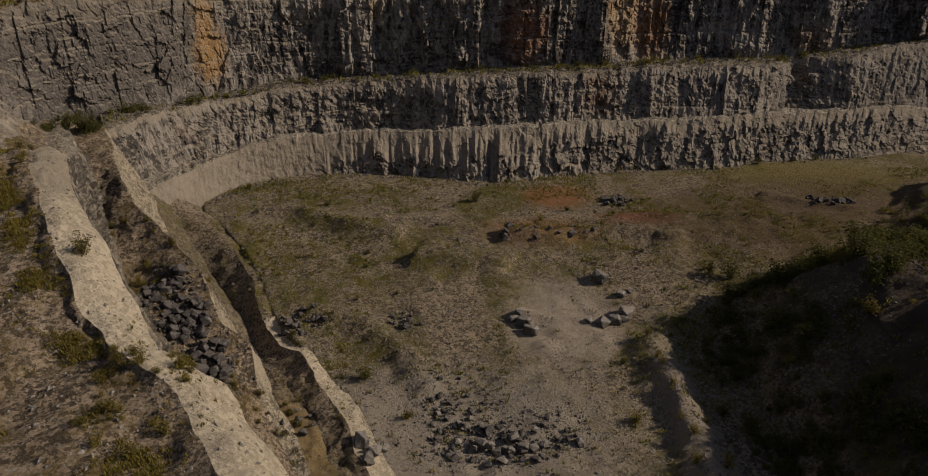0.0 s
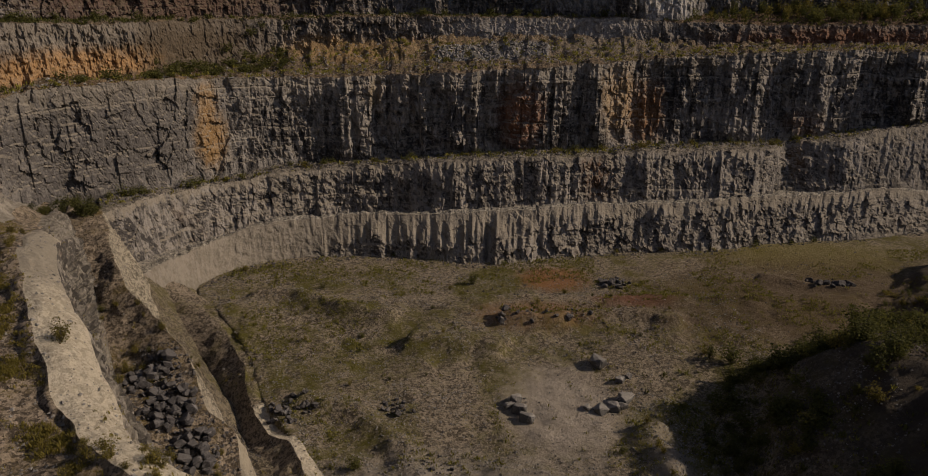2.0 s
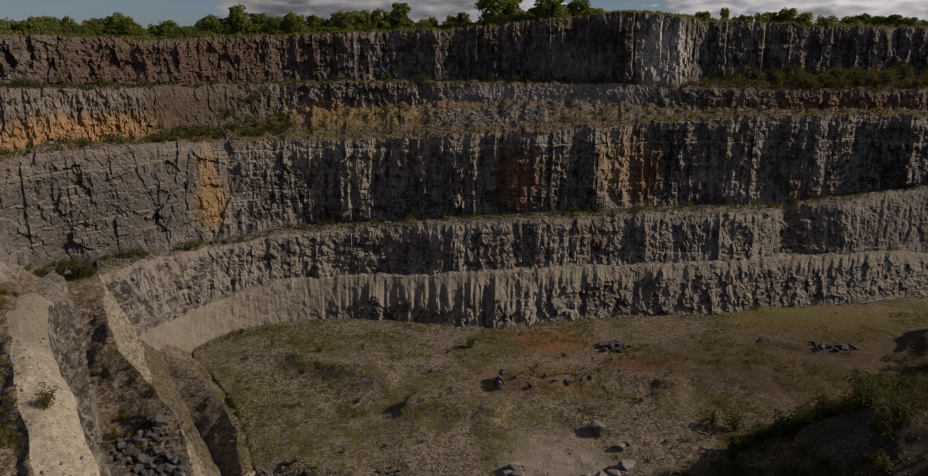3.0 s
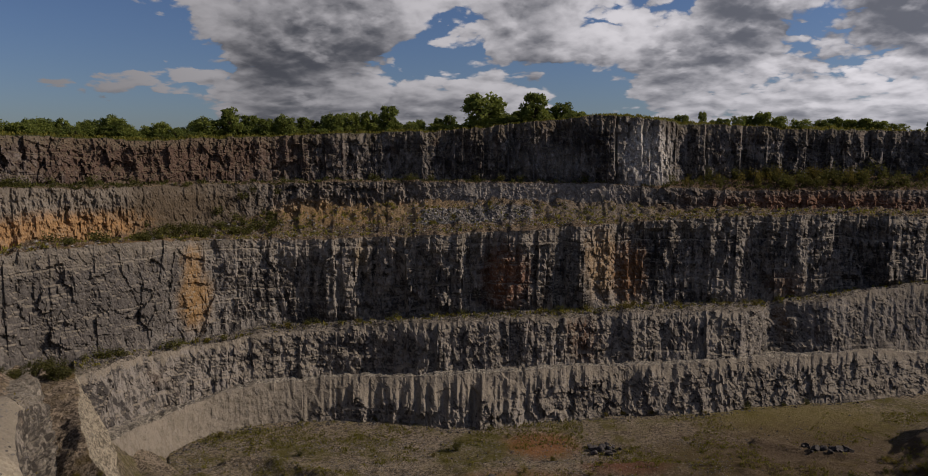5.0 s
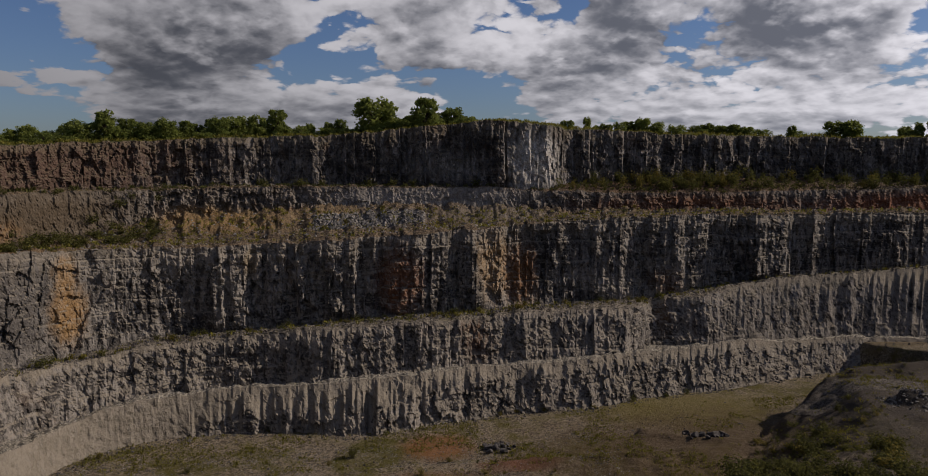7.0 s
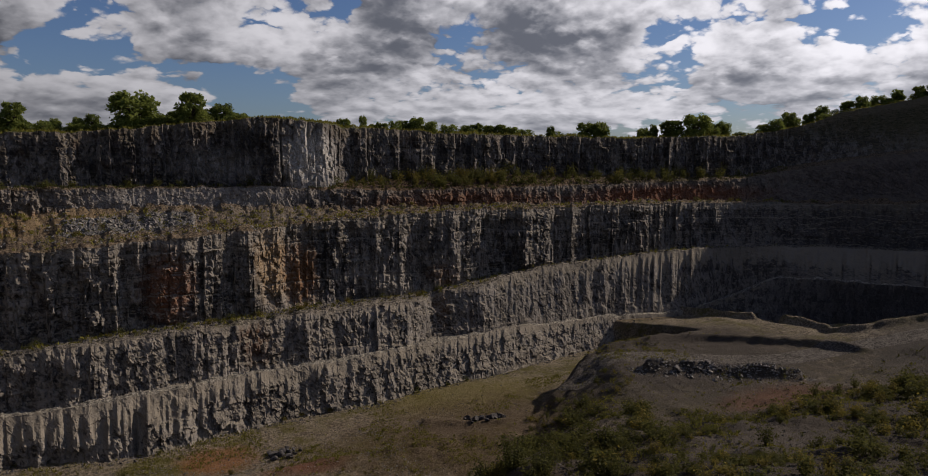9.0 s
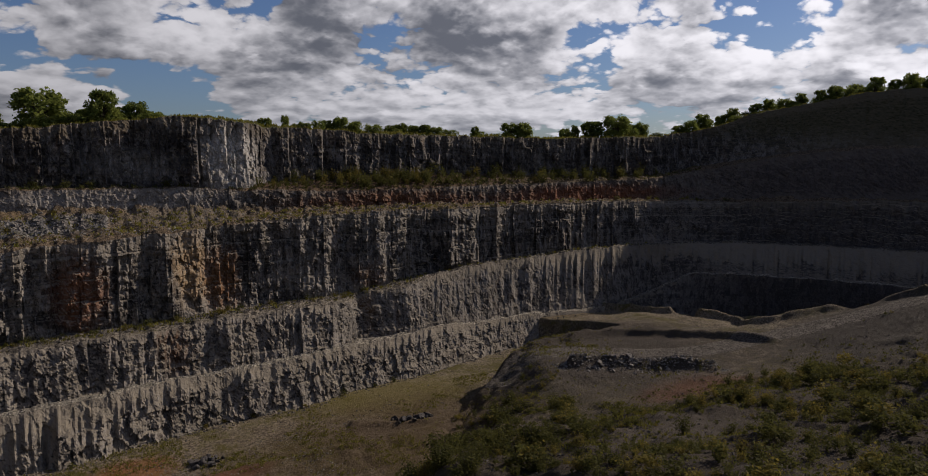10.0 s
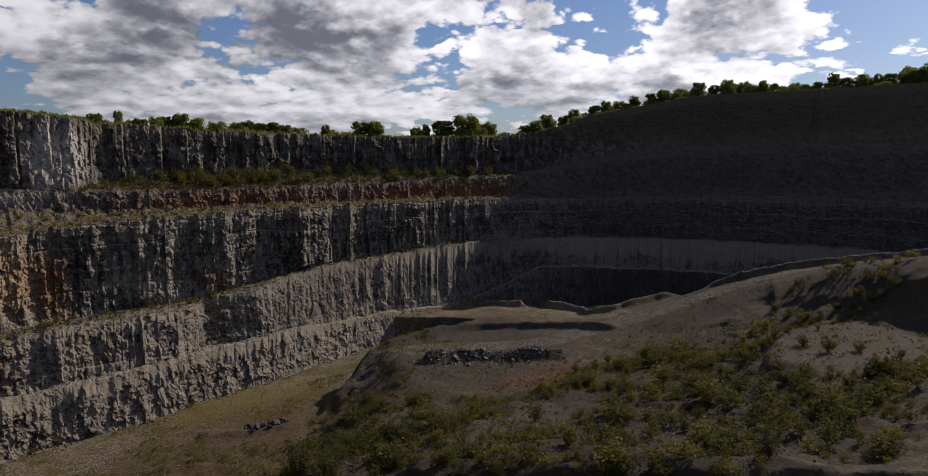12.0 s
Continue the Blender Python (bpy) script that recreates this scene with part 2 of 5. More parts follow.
def rock_paint(dark, light, dust, dusty, rust, blots=(), streak=1.0, fringe=0.5):
    def paint(n, p):
        broad = n.noise(p, 0.07, 4.0, 0.6, 0.4)
        streaks = n.noise(p, 0.55, 6.0, 0.65, 0.5, size=(1, 1, 0.10))
        beds = n.noise(p, 0.5, 4.0, 0.6, 0.3, size=(0.12, 0.12, 1.6))
        fine = n.noise(p, 2.2, 7.0, 0.7)
        slabs = n.chips(n.vmath("ADD", p, n.vmath("MULTIPLY", fine, (0.5, 0.5, 0.5))), 0.75, (1, 1, 0.42))
        bits = n.chips(n.vmath("ADD", p, n.vmath("MULTIPLY", fine, (0.25, 0.25, 0.25))), 2.0, (1, 1, 0.6))
        tone = n.math("ADD", n.math("MULTIPLY", streaks, 0.55 * streak), n.math("MULTIPLY", fine, 0.45))
        tone = n.math("ADD", tone, n.math("ADD", n.math("MULTIPLY_ADD", slabs, 0.26, -0.13), n.math("MULTIPLY_ADD", bits, 0.16, -0.08)))
        tone = n.math("ADD", tone, n.math("MULTIPLY_ADD", beds, 0.3, -0.15))
        thin = n.noise(p, 2.0, 6.0, 0.7, 0.3, size=(1, 1, 0.10), at=(7, 1, 4))
        tone = n.math("ADD", tone, n.math("MULTIPLY_ADD", thin, 0.5 * streak, -0.25 * streak))
        tone = n.step(n.math("ADD", tone, n.math("MULTIPLY_ADD", broad, 0.6, -0.30)), 0.34, 0.68)
        colour = n.mix(tone, dark, light)
        warm = n.step(n.noise(p, 0.16, 5.0, 0.62, 0.8, size=(1, 1, 0.45), at=(3, 9, 1)), 0.56, 0.74)
        colour = n.mix(n.math("MULTIPLY", warm, rust), colour, (0.20, 0.105, 0.055))
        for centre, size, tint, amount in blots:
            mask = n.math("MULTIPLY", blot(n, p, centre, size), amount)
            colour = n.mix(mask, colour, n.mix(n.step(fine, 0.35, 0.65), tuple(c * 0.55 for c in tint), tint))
        up = n.step(n.math("ADD", facing_up(n), n.math("MULTIPLY_ADD", fine, 0.5, -0.25)), 0.30, 0.75)
        colour = n.mix(n.math("MULTIPLY", up, dusty), colour, n.mix(fine, tuple(c * 0.75 for c in dust), dust))
        high = n.add("ShaderNodeAttribute", attribute_name="rise").outputs["Fac"]
        drips = n.noise(p, 0.9, 5.0, 0.65, 0.4, size=(1, 1, 0.12), at=(5, 2, 0))
        powder = n.step(n.math("ADD", high, n.math("MULTIPLY_ADD", drips, 1.0, -0.5)), 0.72, 1.0)
        colour = n.mix(n.math("MULTIPLY", powder, fringe), colour, n.mix(fine, tuple(c * 0.7 for c in dust), dust))
        height = n.math("ADD", n.math("MULTIPLY", slabs, 0.55), n.math("ADD", n.math("MULTIPLY", bits, 0.35), n.math("MULTIPLY", fine, 0.6)))
        return colour, 0.93, height, 0.30
    return paint


ROCK_DARK, ROCK_LIGHT, DUST = (0.042, 0.039, 0.039), (0.255, 0.236, 0.216), (0.285, 0.25, 0.20)
OCHRE, RED = (0.42, 0.24, 0.08), (0.26, 0.115, 0.06)
# the blots at (262, 130) and (265, 130) paint the east wall's shade
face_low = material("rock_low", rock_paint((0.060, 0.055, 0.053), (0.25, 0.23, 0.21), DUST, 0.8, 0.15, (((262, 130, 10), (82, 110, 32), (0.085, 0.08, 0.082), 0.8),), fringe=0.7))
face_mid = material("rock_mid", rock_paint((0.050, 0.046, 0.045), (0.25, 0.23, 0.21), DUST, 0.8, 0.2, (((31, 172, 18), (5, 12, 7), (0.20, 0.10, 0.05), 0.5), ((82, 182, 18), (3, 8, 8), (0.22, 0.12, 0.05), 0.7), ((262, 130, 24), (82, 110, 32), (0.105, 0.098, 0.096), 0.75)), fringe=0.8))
face_tall = material("rock_tall", rock_paint(ROCK_DARK, ROCK_LIGHT, DUST, 0.7, 0.25, (
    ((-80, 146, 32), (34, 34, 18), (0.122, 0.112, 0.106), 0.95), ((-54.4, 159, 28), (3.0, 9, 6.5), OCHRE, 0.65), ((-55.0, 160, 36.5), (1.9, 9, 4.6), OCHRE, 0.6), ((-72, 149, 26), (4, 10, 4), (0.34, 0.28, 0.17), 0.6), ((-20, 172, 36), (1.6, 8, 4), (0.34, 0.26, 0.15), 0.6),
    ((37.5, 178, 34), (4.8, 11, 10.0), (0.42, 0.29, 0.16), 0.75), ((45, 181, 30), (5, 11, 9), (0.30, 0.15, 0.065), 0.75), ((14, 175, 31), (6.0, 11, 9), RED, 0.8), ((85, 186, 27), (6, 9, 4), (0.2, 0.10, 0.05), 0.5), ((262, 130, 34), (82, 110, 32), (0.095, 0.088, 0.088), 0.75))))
face_upper = material("rock_upper", rock_paint((0.052, 0.045, 0.041), (0.20, 0.178, 0.156), (0.20, 0.165, 0.125), 0.4, 0.3, (
    ((-58, 171, 47), (22, 20, 8), (0.105, 0.078, 0.05), 0.9), ((-80, 148, 51), (18, 22, 3.5), (0.25, 0.22, 0.185), 0.8), ((-78, 148, 44.5), (18, 24, 4.0), (0.42, 0.25, 0.115), 0.9), ((-34, 190, 44.5), (12, 12, 3.6), (0.42, 0.29, 0.15), 0.9), ((-12, 196, 44.5), (10, 12, 2.6), (0.40, 0.23, 0.11), 0.8), ((24, 201, 49.5), (34, 12, 3.6), (0.36, 0.335, 0.31), 0.85),
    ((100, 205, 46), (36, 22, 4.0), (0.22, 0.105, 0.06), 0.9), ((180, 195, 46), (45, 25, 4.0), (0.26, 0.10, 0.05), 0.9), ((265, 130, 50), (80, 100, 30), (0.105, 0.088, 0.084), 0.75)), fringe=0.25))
face_top = material("rock_top", rock_paint((0.043, 0.039, 0.039), (0.23, 0.213, 0.20), (0.16, 0.13, 0.085), 0.6, 0.3, (
    # (54, 204): pale grey slab, with its sunlit brightness painted in
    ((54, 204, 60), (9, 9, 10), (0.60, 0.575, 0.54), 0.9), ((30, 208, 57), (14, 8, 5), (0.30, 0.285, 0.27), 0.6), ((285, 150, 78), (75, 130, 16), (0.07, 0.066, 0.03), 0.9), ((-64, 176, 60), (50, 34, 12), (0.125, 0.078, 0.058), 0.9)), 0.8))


def ground_paint(base, pale, green, cover, blots=(), pebble=1.0):
    """Trodden quarry ground: crushed stone, dust and a thin growth of herbs in patches."""
    def paint(n, p):
        fine = n.noise(p, 3.1, 8.0, 0.75)
        mid = n.noise(p, 0.35, 6.0, 0.65, 0.6)
        broad = n.noise(p, 0.06, 4.0, 0.6, 0.8)
        speck = n.chips(n.vmath("ADD", p, n.vmath("MULTIPLY", fine, (0.2, 0.2, 0.2))), 2.6)
        grit = n.chips(p, 6.5)
        tone = n.math("ADD", n.math("ADD", n.math("MULTIPLY", fine, 0.30), n.math("MULTIPLY", mid, 0.34)), n.math("ADD", n.math("MULTIPLY", speck, 0.20), n.math("MULTIPLY", grit, 0.16)))
        colour = n.mix(n.step(tone, 0.39, 0.61), tuple(c * 0.62 for c in base), tuple(c * 1.12 for c in pale))
        growth = n.math("ADD", n.math("ADD", n.math("MULTIPLY", mid, 0.45), n.math("MULTIPLY", broad, 0.5)), n.math("MULTIPLY", fine, 0.35))
        mask = n.math("MULTIPLY", n.step(growth, 0.72 - 0.16 * cover, 0.84 - 0.10 * cover), min(1.0, cover * 1.5))
        colour = n.mix(mask, colour, n.mix(fine, tuple(c * 0.5 for c in green), green))
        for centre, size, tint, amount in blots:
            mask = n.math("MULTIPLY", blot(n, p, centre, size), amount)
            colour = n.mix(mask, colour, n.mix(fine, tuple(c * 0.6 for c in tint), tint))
        height = n.math("ADD", n.math("MULTIPLY", n.noise(p, 1.7, 8.0, 0.75), 0.8), n.math("ADD", n.math("MULTIPLY", speck, 0.35 * pebble), n.math("MULTIPLY", grit, 0.2 * pebble)))
        return colour, 0.96, height, 0.40
    return paint


GREEN = (0.125, 0.112, 0.020)
floor_mat = material("quarry_floor", ground_paint((0.125, 0.102, 0.073), (0.285, 0.235, 0.172), GREEN, 0.74, (
    # (100, 60): dark spoil soil, with the hillside's shade painted in
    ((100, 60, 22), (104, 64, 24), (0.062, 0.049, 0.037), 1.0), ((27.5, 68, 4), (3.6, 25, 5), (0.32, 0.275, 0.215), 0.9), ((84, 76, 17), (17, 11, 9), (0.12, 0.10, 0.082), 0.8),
    ((15, 92, 3), (9.5, 13, 6), (0.40, 0.345, 0.28), 1.0), ((19, 139, 4), (7.5, 7, 5), (0.34, 0.14, 0.05), 0.7), ((33, 127, 3), (9, 4.5, 4), (0.21, 0.07, 0.038), 0.8), ((14, 120, 4), (12, 6, 5), (0.30, 0.17, 0.085), 0.8), ((76, 152, 4), (24, 13, 8), (0.19, 0.155, 0.040), 0.75),
    # (122, 132) and (175, 95): shade over gravel and ramp, put into the colour
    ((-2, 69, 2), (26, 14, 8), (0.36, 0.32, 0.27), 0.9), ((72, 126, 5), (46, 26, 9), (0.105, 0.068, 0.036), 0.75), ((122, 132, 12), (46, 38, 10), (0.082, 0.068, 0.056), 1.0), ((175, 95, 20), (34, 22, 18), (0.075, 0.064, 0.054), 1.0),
    # (140, 45) and (190, 60): stand and causeway darkened too, as painted shade
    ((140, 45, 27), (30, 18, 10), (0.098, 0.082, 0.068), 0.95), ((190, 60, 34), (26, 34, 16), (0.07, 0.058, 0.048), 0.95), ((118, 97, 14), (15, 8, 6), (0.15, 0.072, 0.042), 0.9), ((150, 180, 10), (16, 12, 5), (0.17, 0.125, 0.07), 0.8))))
bench_mat = material("bench_gravel", ground_paint((0.19, 0.175, 0.15), (0.38, 0.345, 0.285), GREEN, 0.25))
shelf_mat = material("shelf_rubble", ground_paint((0.10, 0.088, 0.075), (0.25, 0.22, 0.18), GREEN, 0.3))
terrace_mat = material("terrace_rubble", ground_paint((0.085, 0.062, 0.042), (0.20, 0.15, 0.10), (0.075, 0.072, 0.018), 0.35, (
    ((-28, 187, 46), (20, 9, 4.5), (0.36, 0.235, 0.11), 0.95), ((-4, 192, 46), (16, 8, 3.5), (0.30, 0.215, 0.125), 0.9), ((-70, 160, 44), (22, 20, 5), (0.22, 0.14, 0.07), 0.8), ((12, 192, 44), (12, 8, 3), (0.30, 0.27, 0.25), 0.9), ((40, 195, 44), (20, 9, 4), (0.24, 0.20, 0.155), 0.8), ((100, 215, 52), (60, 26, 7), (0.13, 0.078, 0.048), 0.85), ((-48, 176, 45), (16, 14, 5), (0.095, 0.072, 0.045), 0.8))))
road_mat = material("road_gravel", ground_paint((0.118, 0.092, 0.066), (0.31, 0.25, 0.185), (0.15, 0.105, 0.025), 0.65))
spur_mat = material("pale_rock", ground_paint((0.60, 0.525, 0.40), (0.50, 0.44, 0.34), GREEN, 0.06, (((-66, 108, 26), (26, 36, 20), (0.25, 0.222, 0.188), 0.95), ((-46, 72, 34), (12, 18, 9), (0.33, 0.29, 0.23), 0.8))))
meadow_mat = material("meadow", ground_paint((0.07, 0.065, 0.028), (0.15, 0.135, 0.06), (0.075, 0.095, 0.022), 1.0))

# ---- the quarry's walls ----
# rows: degrees clockwise from +y as seen from the middle, metres from it, height against the rim
TOE_1 = [(-27, 128, -52), (-25, 132, -53.5), (-23, 138, -55.5), (-18.6, 151, -56), (-12, 156, -56), (-5, 154, -56), (2, 148, -56.2), (10, 157, -56), (20, 167, -56), (25, 179, -56),
         (30, 191, -55), (34, 205, -56.5), (38, 219, -57.5), (43, 236, -58), (47, 262, -60), (55, 272, -62), (70, 262, -62), (85, 245, -60), (100, 215, -58)]
CREST_1 = [(-27, 130, -49.5), (-24.5, 136, -48.9), (-20, 152, -50.6), (-17, 157, -49.4), (-10, 160, -48.9), (0, 156, -47.8), (5, 157, -47.1), (10, 162, -47), (15, 167, -47.2), (19, 171, -46.7), (23, 180, -47),
           (27, 190, -47.3), (30, 199, -46.6), (33, 208, -48), (37, 222, -48.6), (43, 240, -49.6), (47, 264, -47), (50, 268, -41), (60, 268, -41), (75, 258, -41), (100, 220, -40)]
TOE_2 = [(-27, 139, -48), (-25.5, 142, -48.8), (-21, 156, -51.4), (-17.6, 160.5, -50.8), (-15, 162.5, -49.4), (-7.5, 164, -49.5), (0, 160, -48.3), (5.3, 161, -47.4), (10, 166, -47.7), (14.6, 170, -47.5), (23.3, 184, -47.5), (24.1, 190.5, -47.5),
         (27.4, 195, -47.5), (33, 211, -48.2), (37, 225, -49), (43, 243, -49.7), (47, 268, -46), (50, 272, -41.2), (60, 272, -41.2), (75, 262, -41.2), (100, 224, -40)]
CREST_2 = [(-28, 139, -38.7), (-25.4, 146, -39), (-22.4, 156, -40), (-18, 164, -40.8), (-13.7, 167, -40), (-9, 168, -39.6), (0, 164, -38.2), (5.2, 165, -37.2), (10, 170, -37.6), (14.4, 175, -37), (18.6, 181, -37), (23.4, 189.5, -37.4), (24.0, 196, -37.2), (25.2, 197, -36.3),
           (27.4, 199, -36.1), (30.2, 209, -33.9), (36.9, 232, -32.5), (45, 262, -31.5), (47, 270, -31.5), (55, 282, -31.5), (70, 274, -31), (85, 255, -31), (100, 230, -31)]
TOE_3 = [(-60, 72, -29), (-55, 75, -29), (-43, 98, -29), (-36, 125, -34), (-30, 149, -38), (-26.4, 153, -38.4), (-22.4, 160, -39.6), (-18, 168, -40.3), (-13.6, 172, -39.1), (-7.4, 173, -39.1), (0, 172, -37.6), (5.2, 173, -37), (10, 178, -37.3), (14.4, 183, -36.9),
         (18.5, 190, -36.9), (23, 197, -36.9), (27, 207, -35.2), (31.3, 218, -33.5), (37, 237, -32.8), (45, 267, -31.8), (55, 288, -31.8), (70, 280, -31.5), (85, 260, -31), (100, 235, -31), (140, 160, -60), (180, 120, -60), (220, 105, -50), (255, 75, -31), (285, 62, -30), (300, 72, -29)]
CREST_3 = [(-60, 77, -15), (-43, 104, -16), (-36, 131, -17.5), (-33, 145, -18.3), (-29.4, 153, -17.7), (-25.7, 157, -17.7), (-21.8, 164, -18.4), (-17.6, 172, -19.1), (-11.3, 175, -19.9), (-5, 176, -19.7), (0, 175, -19.4), (5, 176, -18.3), (9.6, 181, -17.9), (14, 186, -16.8), (18, 193, -16.2),
           (22.3, 200, -15.7), (27, 210, -15.6), (32, 222, -15.8), (39, 246, -16), (47, 279, -16.5), (52, 288, -17), (61.6, 288, -15.6), (75, 276, -15), (100, 242, -15), (140, 165, -15), (180, 125, -15), (220, 110, -15), (255, 80, -15), (285, 67, -15), (300, 77, -15)]
TOE_4 = [(-60, 83, -14), (-43, 112, -15), (-36, 138, -17), (-33, 153, -18.4), (-29, 161, -16.9), (-22, 176, -18.9), (-15, 191, -16.2), (-8, 196, -12.5), (0, 196, -12), (9.6, 200, -12.4), (18, 206, -14.4), (25, 217, -14.7), (35, 240, -15.1), (46, 280, -16.2), (50, 292, -16.5), (61, 294, -15.3),
         (75, 284, -15), (100, 250, -15), (180, 132, -14), (255, 86, -14), (285, 73, -14), (300, 83, -14)]
CREST_4 = [(-60, 87, -6), (-43, 118, -6), (-36, 145, -6.5), (-33, 158, -6.4), (-25.4, 171, -7.4), (-17.4, 192, -8), (-8.7, 198, -7.8), (0, 199, -7.9), (9.4, 203, -8.3), (18, 210, -9.5), (25, 221, -10.2), (35, 245, -9.8), (46, 285, -8.9), (50, 300, -6), (55, 304, -1), (61, 306, 2),
           (75, 298, 3.5), (100, 260, -6), (180, 136, -6), (255, 90, -6), (285, 77, -6), (300, 87, -6)]
TOE_5 = [(-60, 97, -5), (-43, 128, -5.5), (-36, 155, -6), (-33, 168, -6.2), (-21.5, 187, -6.9), (-12.2, 203, -7.4), (0, 205, -7.7), (12, 206, -8), (15.5, 208, -7.7), (18, 219, -7), (25.3, 233, -6.3), (34.5, 255, -5.9), (46, 292, -7.6), (50, 310, -4), (61, 318, 3.5), (75, 311, 5),
         (100, 270, 3), (180, 145, -5), (255, 100, -5), (285, 86, -5), (300, 97, -5)]
CREST_5 = [(-60, 101, 4), (-43, 133, 3.8), (-36, 160, 3.4), (-32, 174, 3.3), (-25, 186, 3.1), (-21.6, 191, 2.9), (-16, 200, 3.6), (-9.5, 207, 4.9), (-4, 209, 5.5), (0, 209, 6.3), (5, 210, 7.9), (8, 210, 9), (11, 210, 10.1), (15.7, 212, 9.2), (17.3, 221, 8.2), (19.7, 227, 8), (25.5, 238, 7),
           (34.5, 259, 6.3), (39, 270, 6.1), (46, 296, 6.9), (50.5, 316, 10.7), (53.5, 324, 16.5), (57.2, 331, 20.5), (61.2, 335, 24.8), (70, 335, 26), (75, 332, 26.6), (100, 310, 24), (140, 200, 8), (180, 150, 5), (255, 105, 4), (285, 90, 4), (300, 101, 4)]
RIM = 60.0


def ring_line(az, knots):
    d = glide(az, knots)
    a = np.radians(az)
    return np.column_stack([np.sin(a) * d[:, 0], np.cos(a) * d[:, 0], d[:, 1] + RIM])


def bars(u, row, seed):
    """Upright joints: for each place along a face the random height of its pillar, how far it is from the pillar's middle, and its slant."""
    i = np.floor(u)
    best, value, du, slant = np.full(u.shape, 9.0), np.zeros(u.shape), np.zeros(u.shape), np.zeros(u.shape)
    for a in (-1, 0, 1):
        k = i + a
        c = k + 0.08 + 0.84 * hashed(k, k * 0, k * 0 + 1, seed)
        d = np.abs(u - c)
        near = d < best
        best = np.where(near, d, best)
        own = 0.68 * hashed(k, k * 0, k * 0 + 2, seed) + 0.32 * hashed(k, row, k * 0 + 3, seed)
        value, du = np.where(near, own * 2 - 1, value), np.where(near, u - c, du)
        slant = np.where(near, 0.7 * hashed(k, k * 0, k * 0 + 4, seed) + 0.3 * hashed(k, row, k * 0 + 5, seed) - 0.5, slant)
    return value, du * slant


def broken(u, v, seed, size=2.2, tall=2.0, beds=1.0, pillars=1.0):
    """How far a blasted face stands out: flat-sided pillars between upright joints, courses of stone, blocks fallen out, splinters."""
    u, v = np.broadcast_arrays(u, v)
    w = u + 0.30 * fbm(u / 6, v / 13, 0, 3, seed) + 0.10 * grain(u / 1.1, v / 1.7, 0, seed + 14)
    lift = v + 0.7 * fbm(u / 16, v / 12, 2, 3, seed + 5)
    total = 0.8 * fbm(u / 14, v / 60, 0, 3, seed + 3)
    for k, (wide, deep, lean, run) in enumerate(((size * 2.3, 0.85, size * 2.6, 7.0 * tall), (size * 0.85, 0.55, size * 1.15, 2.6 * tall), (size * 0.36, 0.27, size * 0.5, 1.2 * tall))):
        row = np.floor((lift + 1.7 * grain(w / (wide * 2), w * 0, k, seed + 15)) / run)
        value, slant = bars(w / wide, row, seed + 20 + k)
        total = total + pillars * (deep * value + lean * slant)
    # where blocks have come away
    a, sa, ja = cells(w / (size * 0.9), lift / (size * tall), seed + 1)
    b, sb, jb = cells(w / (size * 0.38), lift / (size * 0.5), seed + 2)
    c, sc, jc = cells(w / (size * 1.6), lift / (size * 1.5), seed + 16)
    total = total + (1.4 - pillars) * (0.6 * c + 2.4 * sc) + 0.40 * a + 1.8 * sa - 0.35 * (1 - smooth(ja, 0.0, 0.07)) + 0.28 * b + 1.2 * sb - 0.16 * (1 - smooth(jb, 0, 0.1))
    # courses: each bed stands out or back by a little, with an open joint between
    for thick, deep, k in ((2.4, 0.20, 8), (0.85, 0.10, 18)):
        bed = lift / thick
        i = np.floor(bed)
        total = total + beds * (deep * (hashed(i, i * 0 + 1, i * 0, seed + k) * 2 - 1) * (0.7 + 0.7 * grain(u / 9, i * 3.7, 0, seed + k)) - deep * np.exp(-((bed - i) / 0.12) ** 2))
    return total + 0.09 * fbm(u / 0.8, v / 1.0, 5, 2, seed + 6)


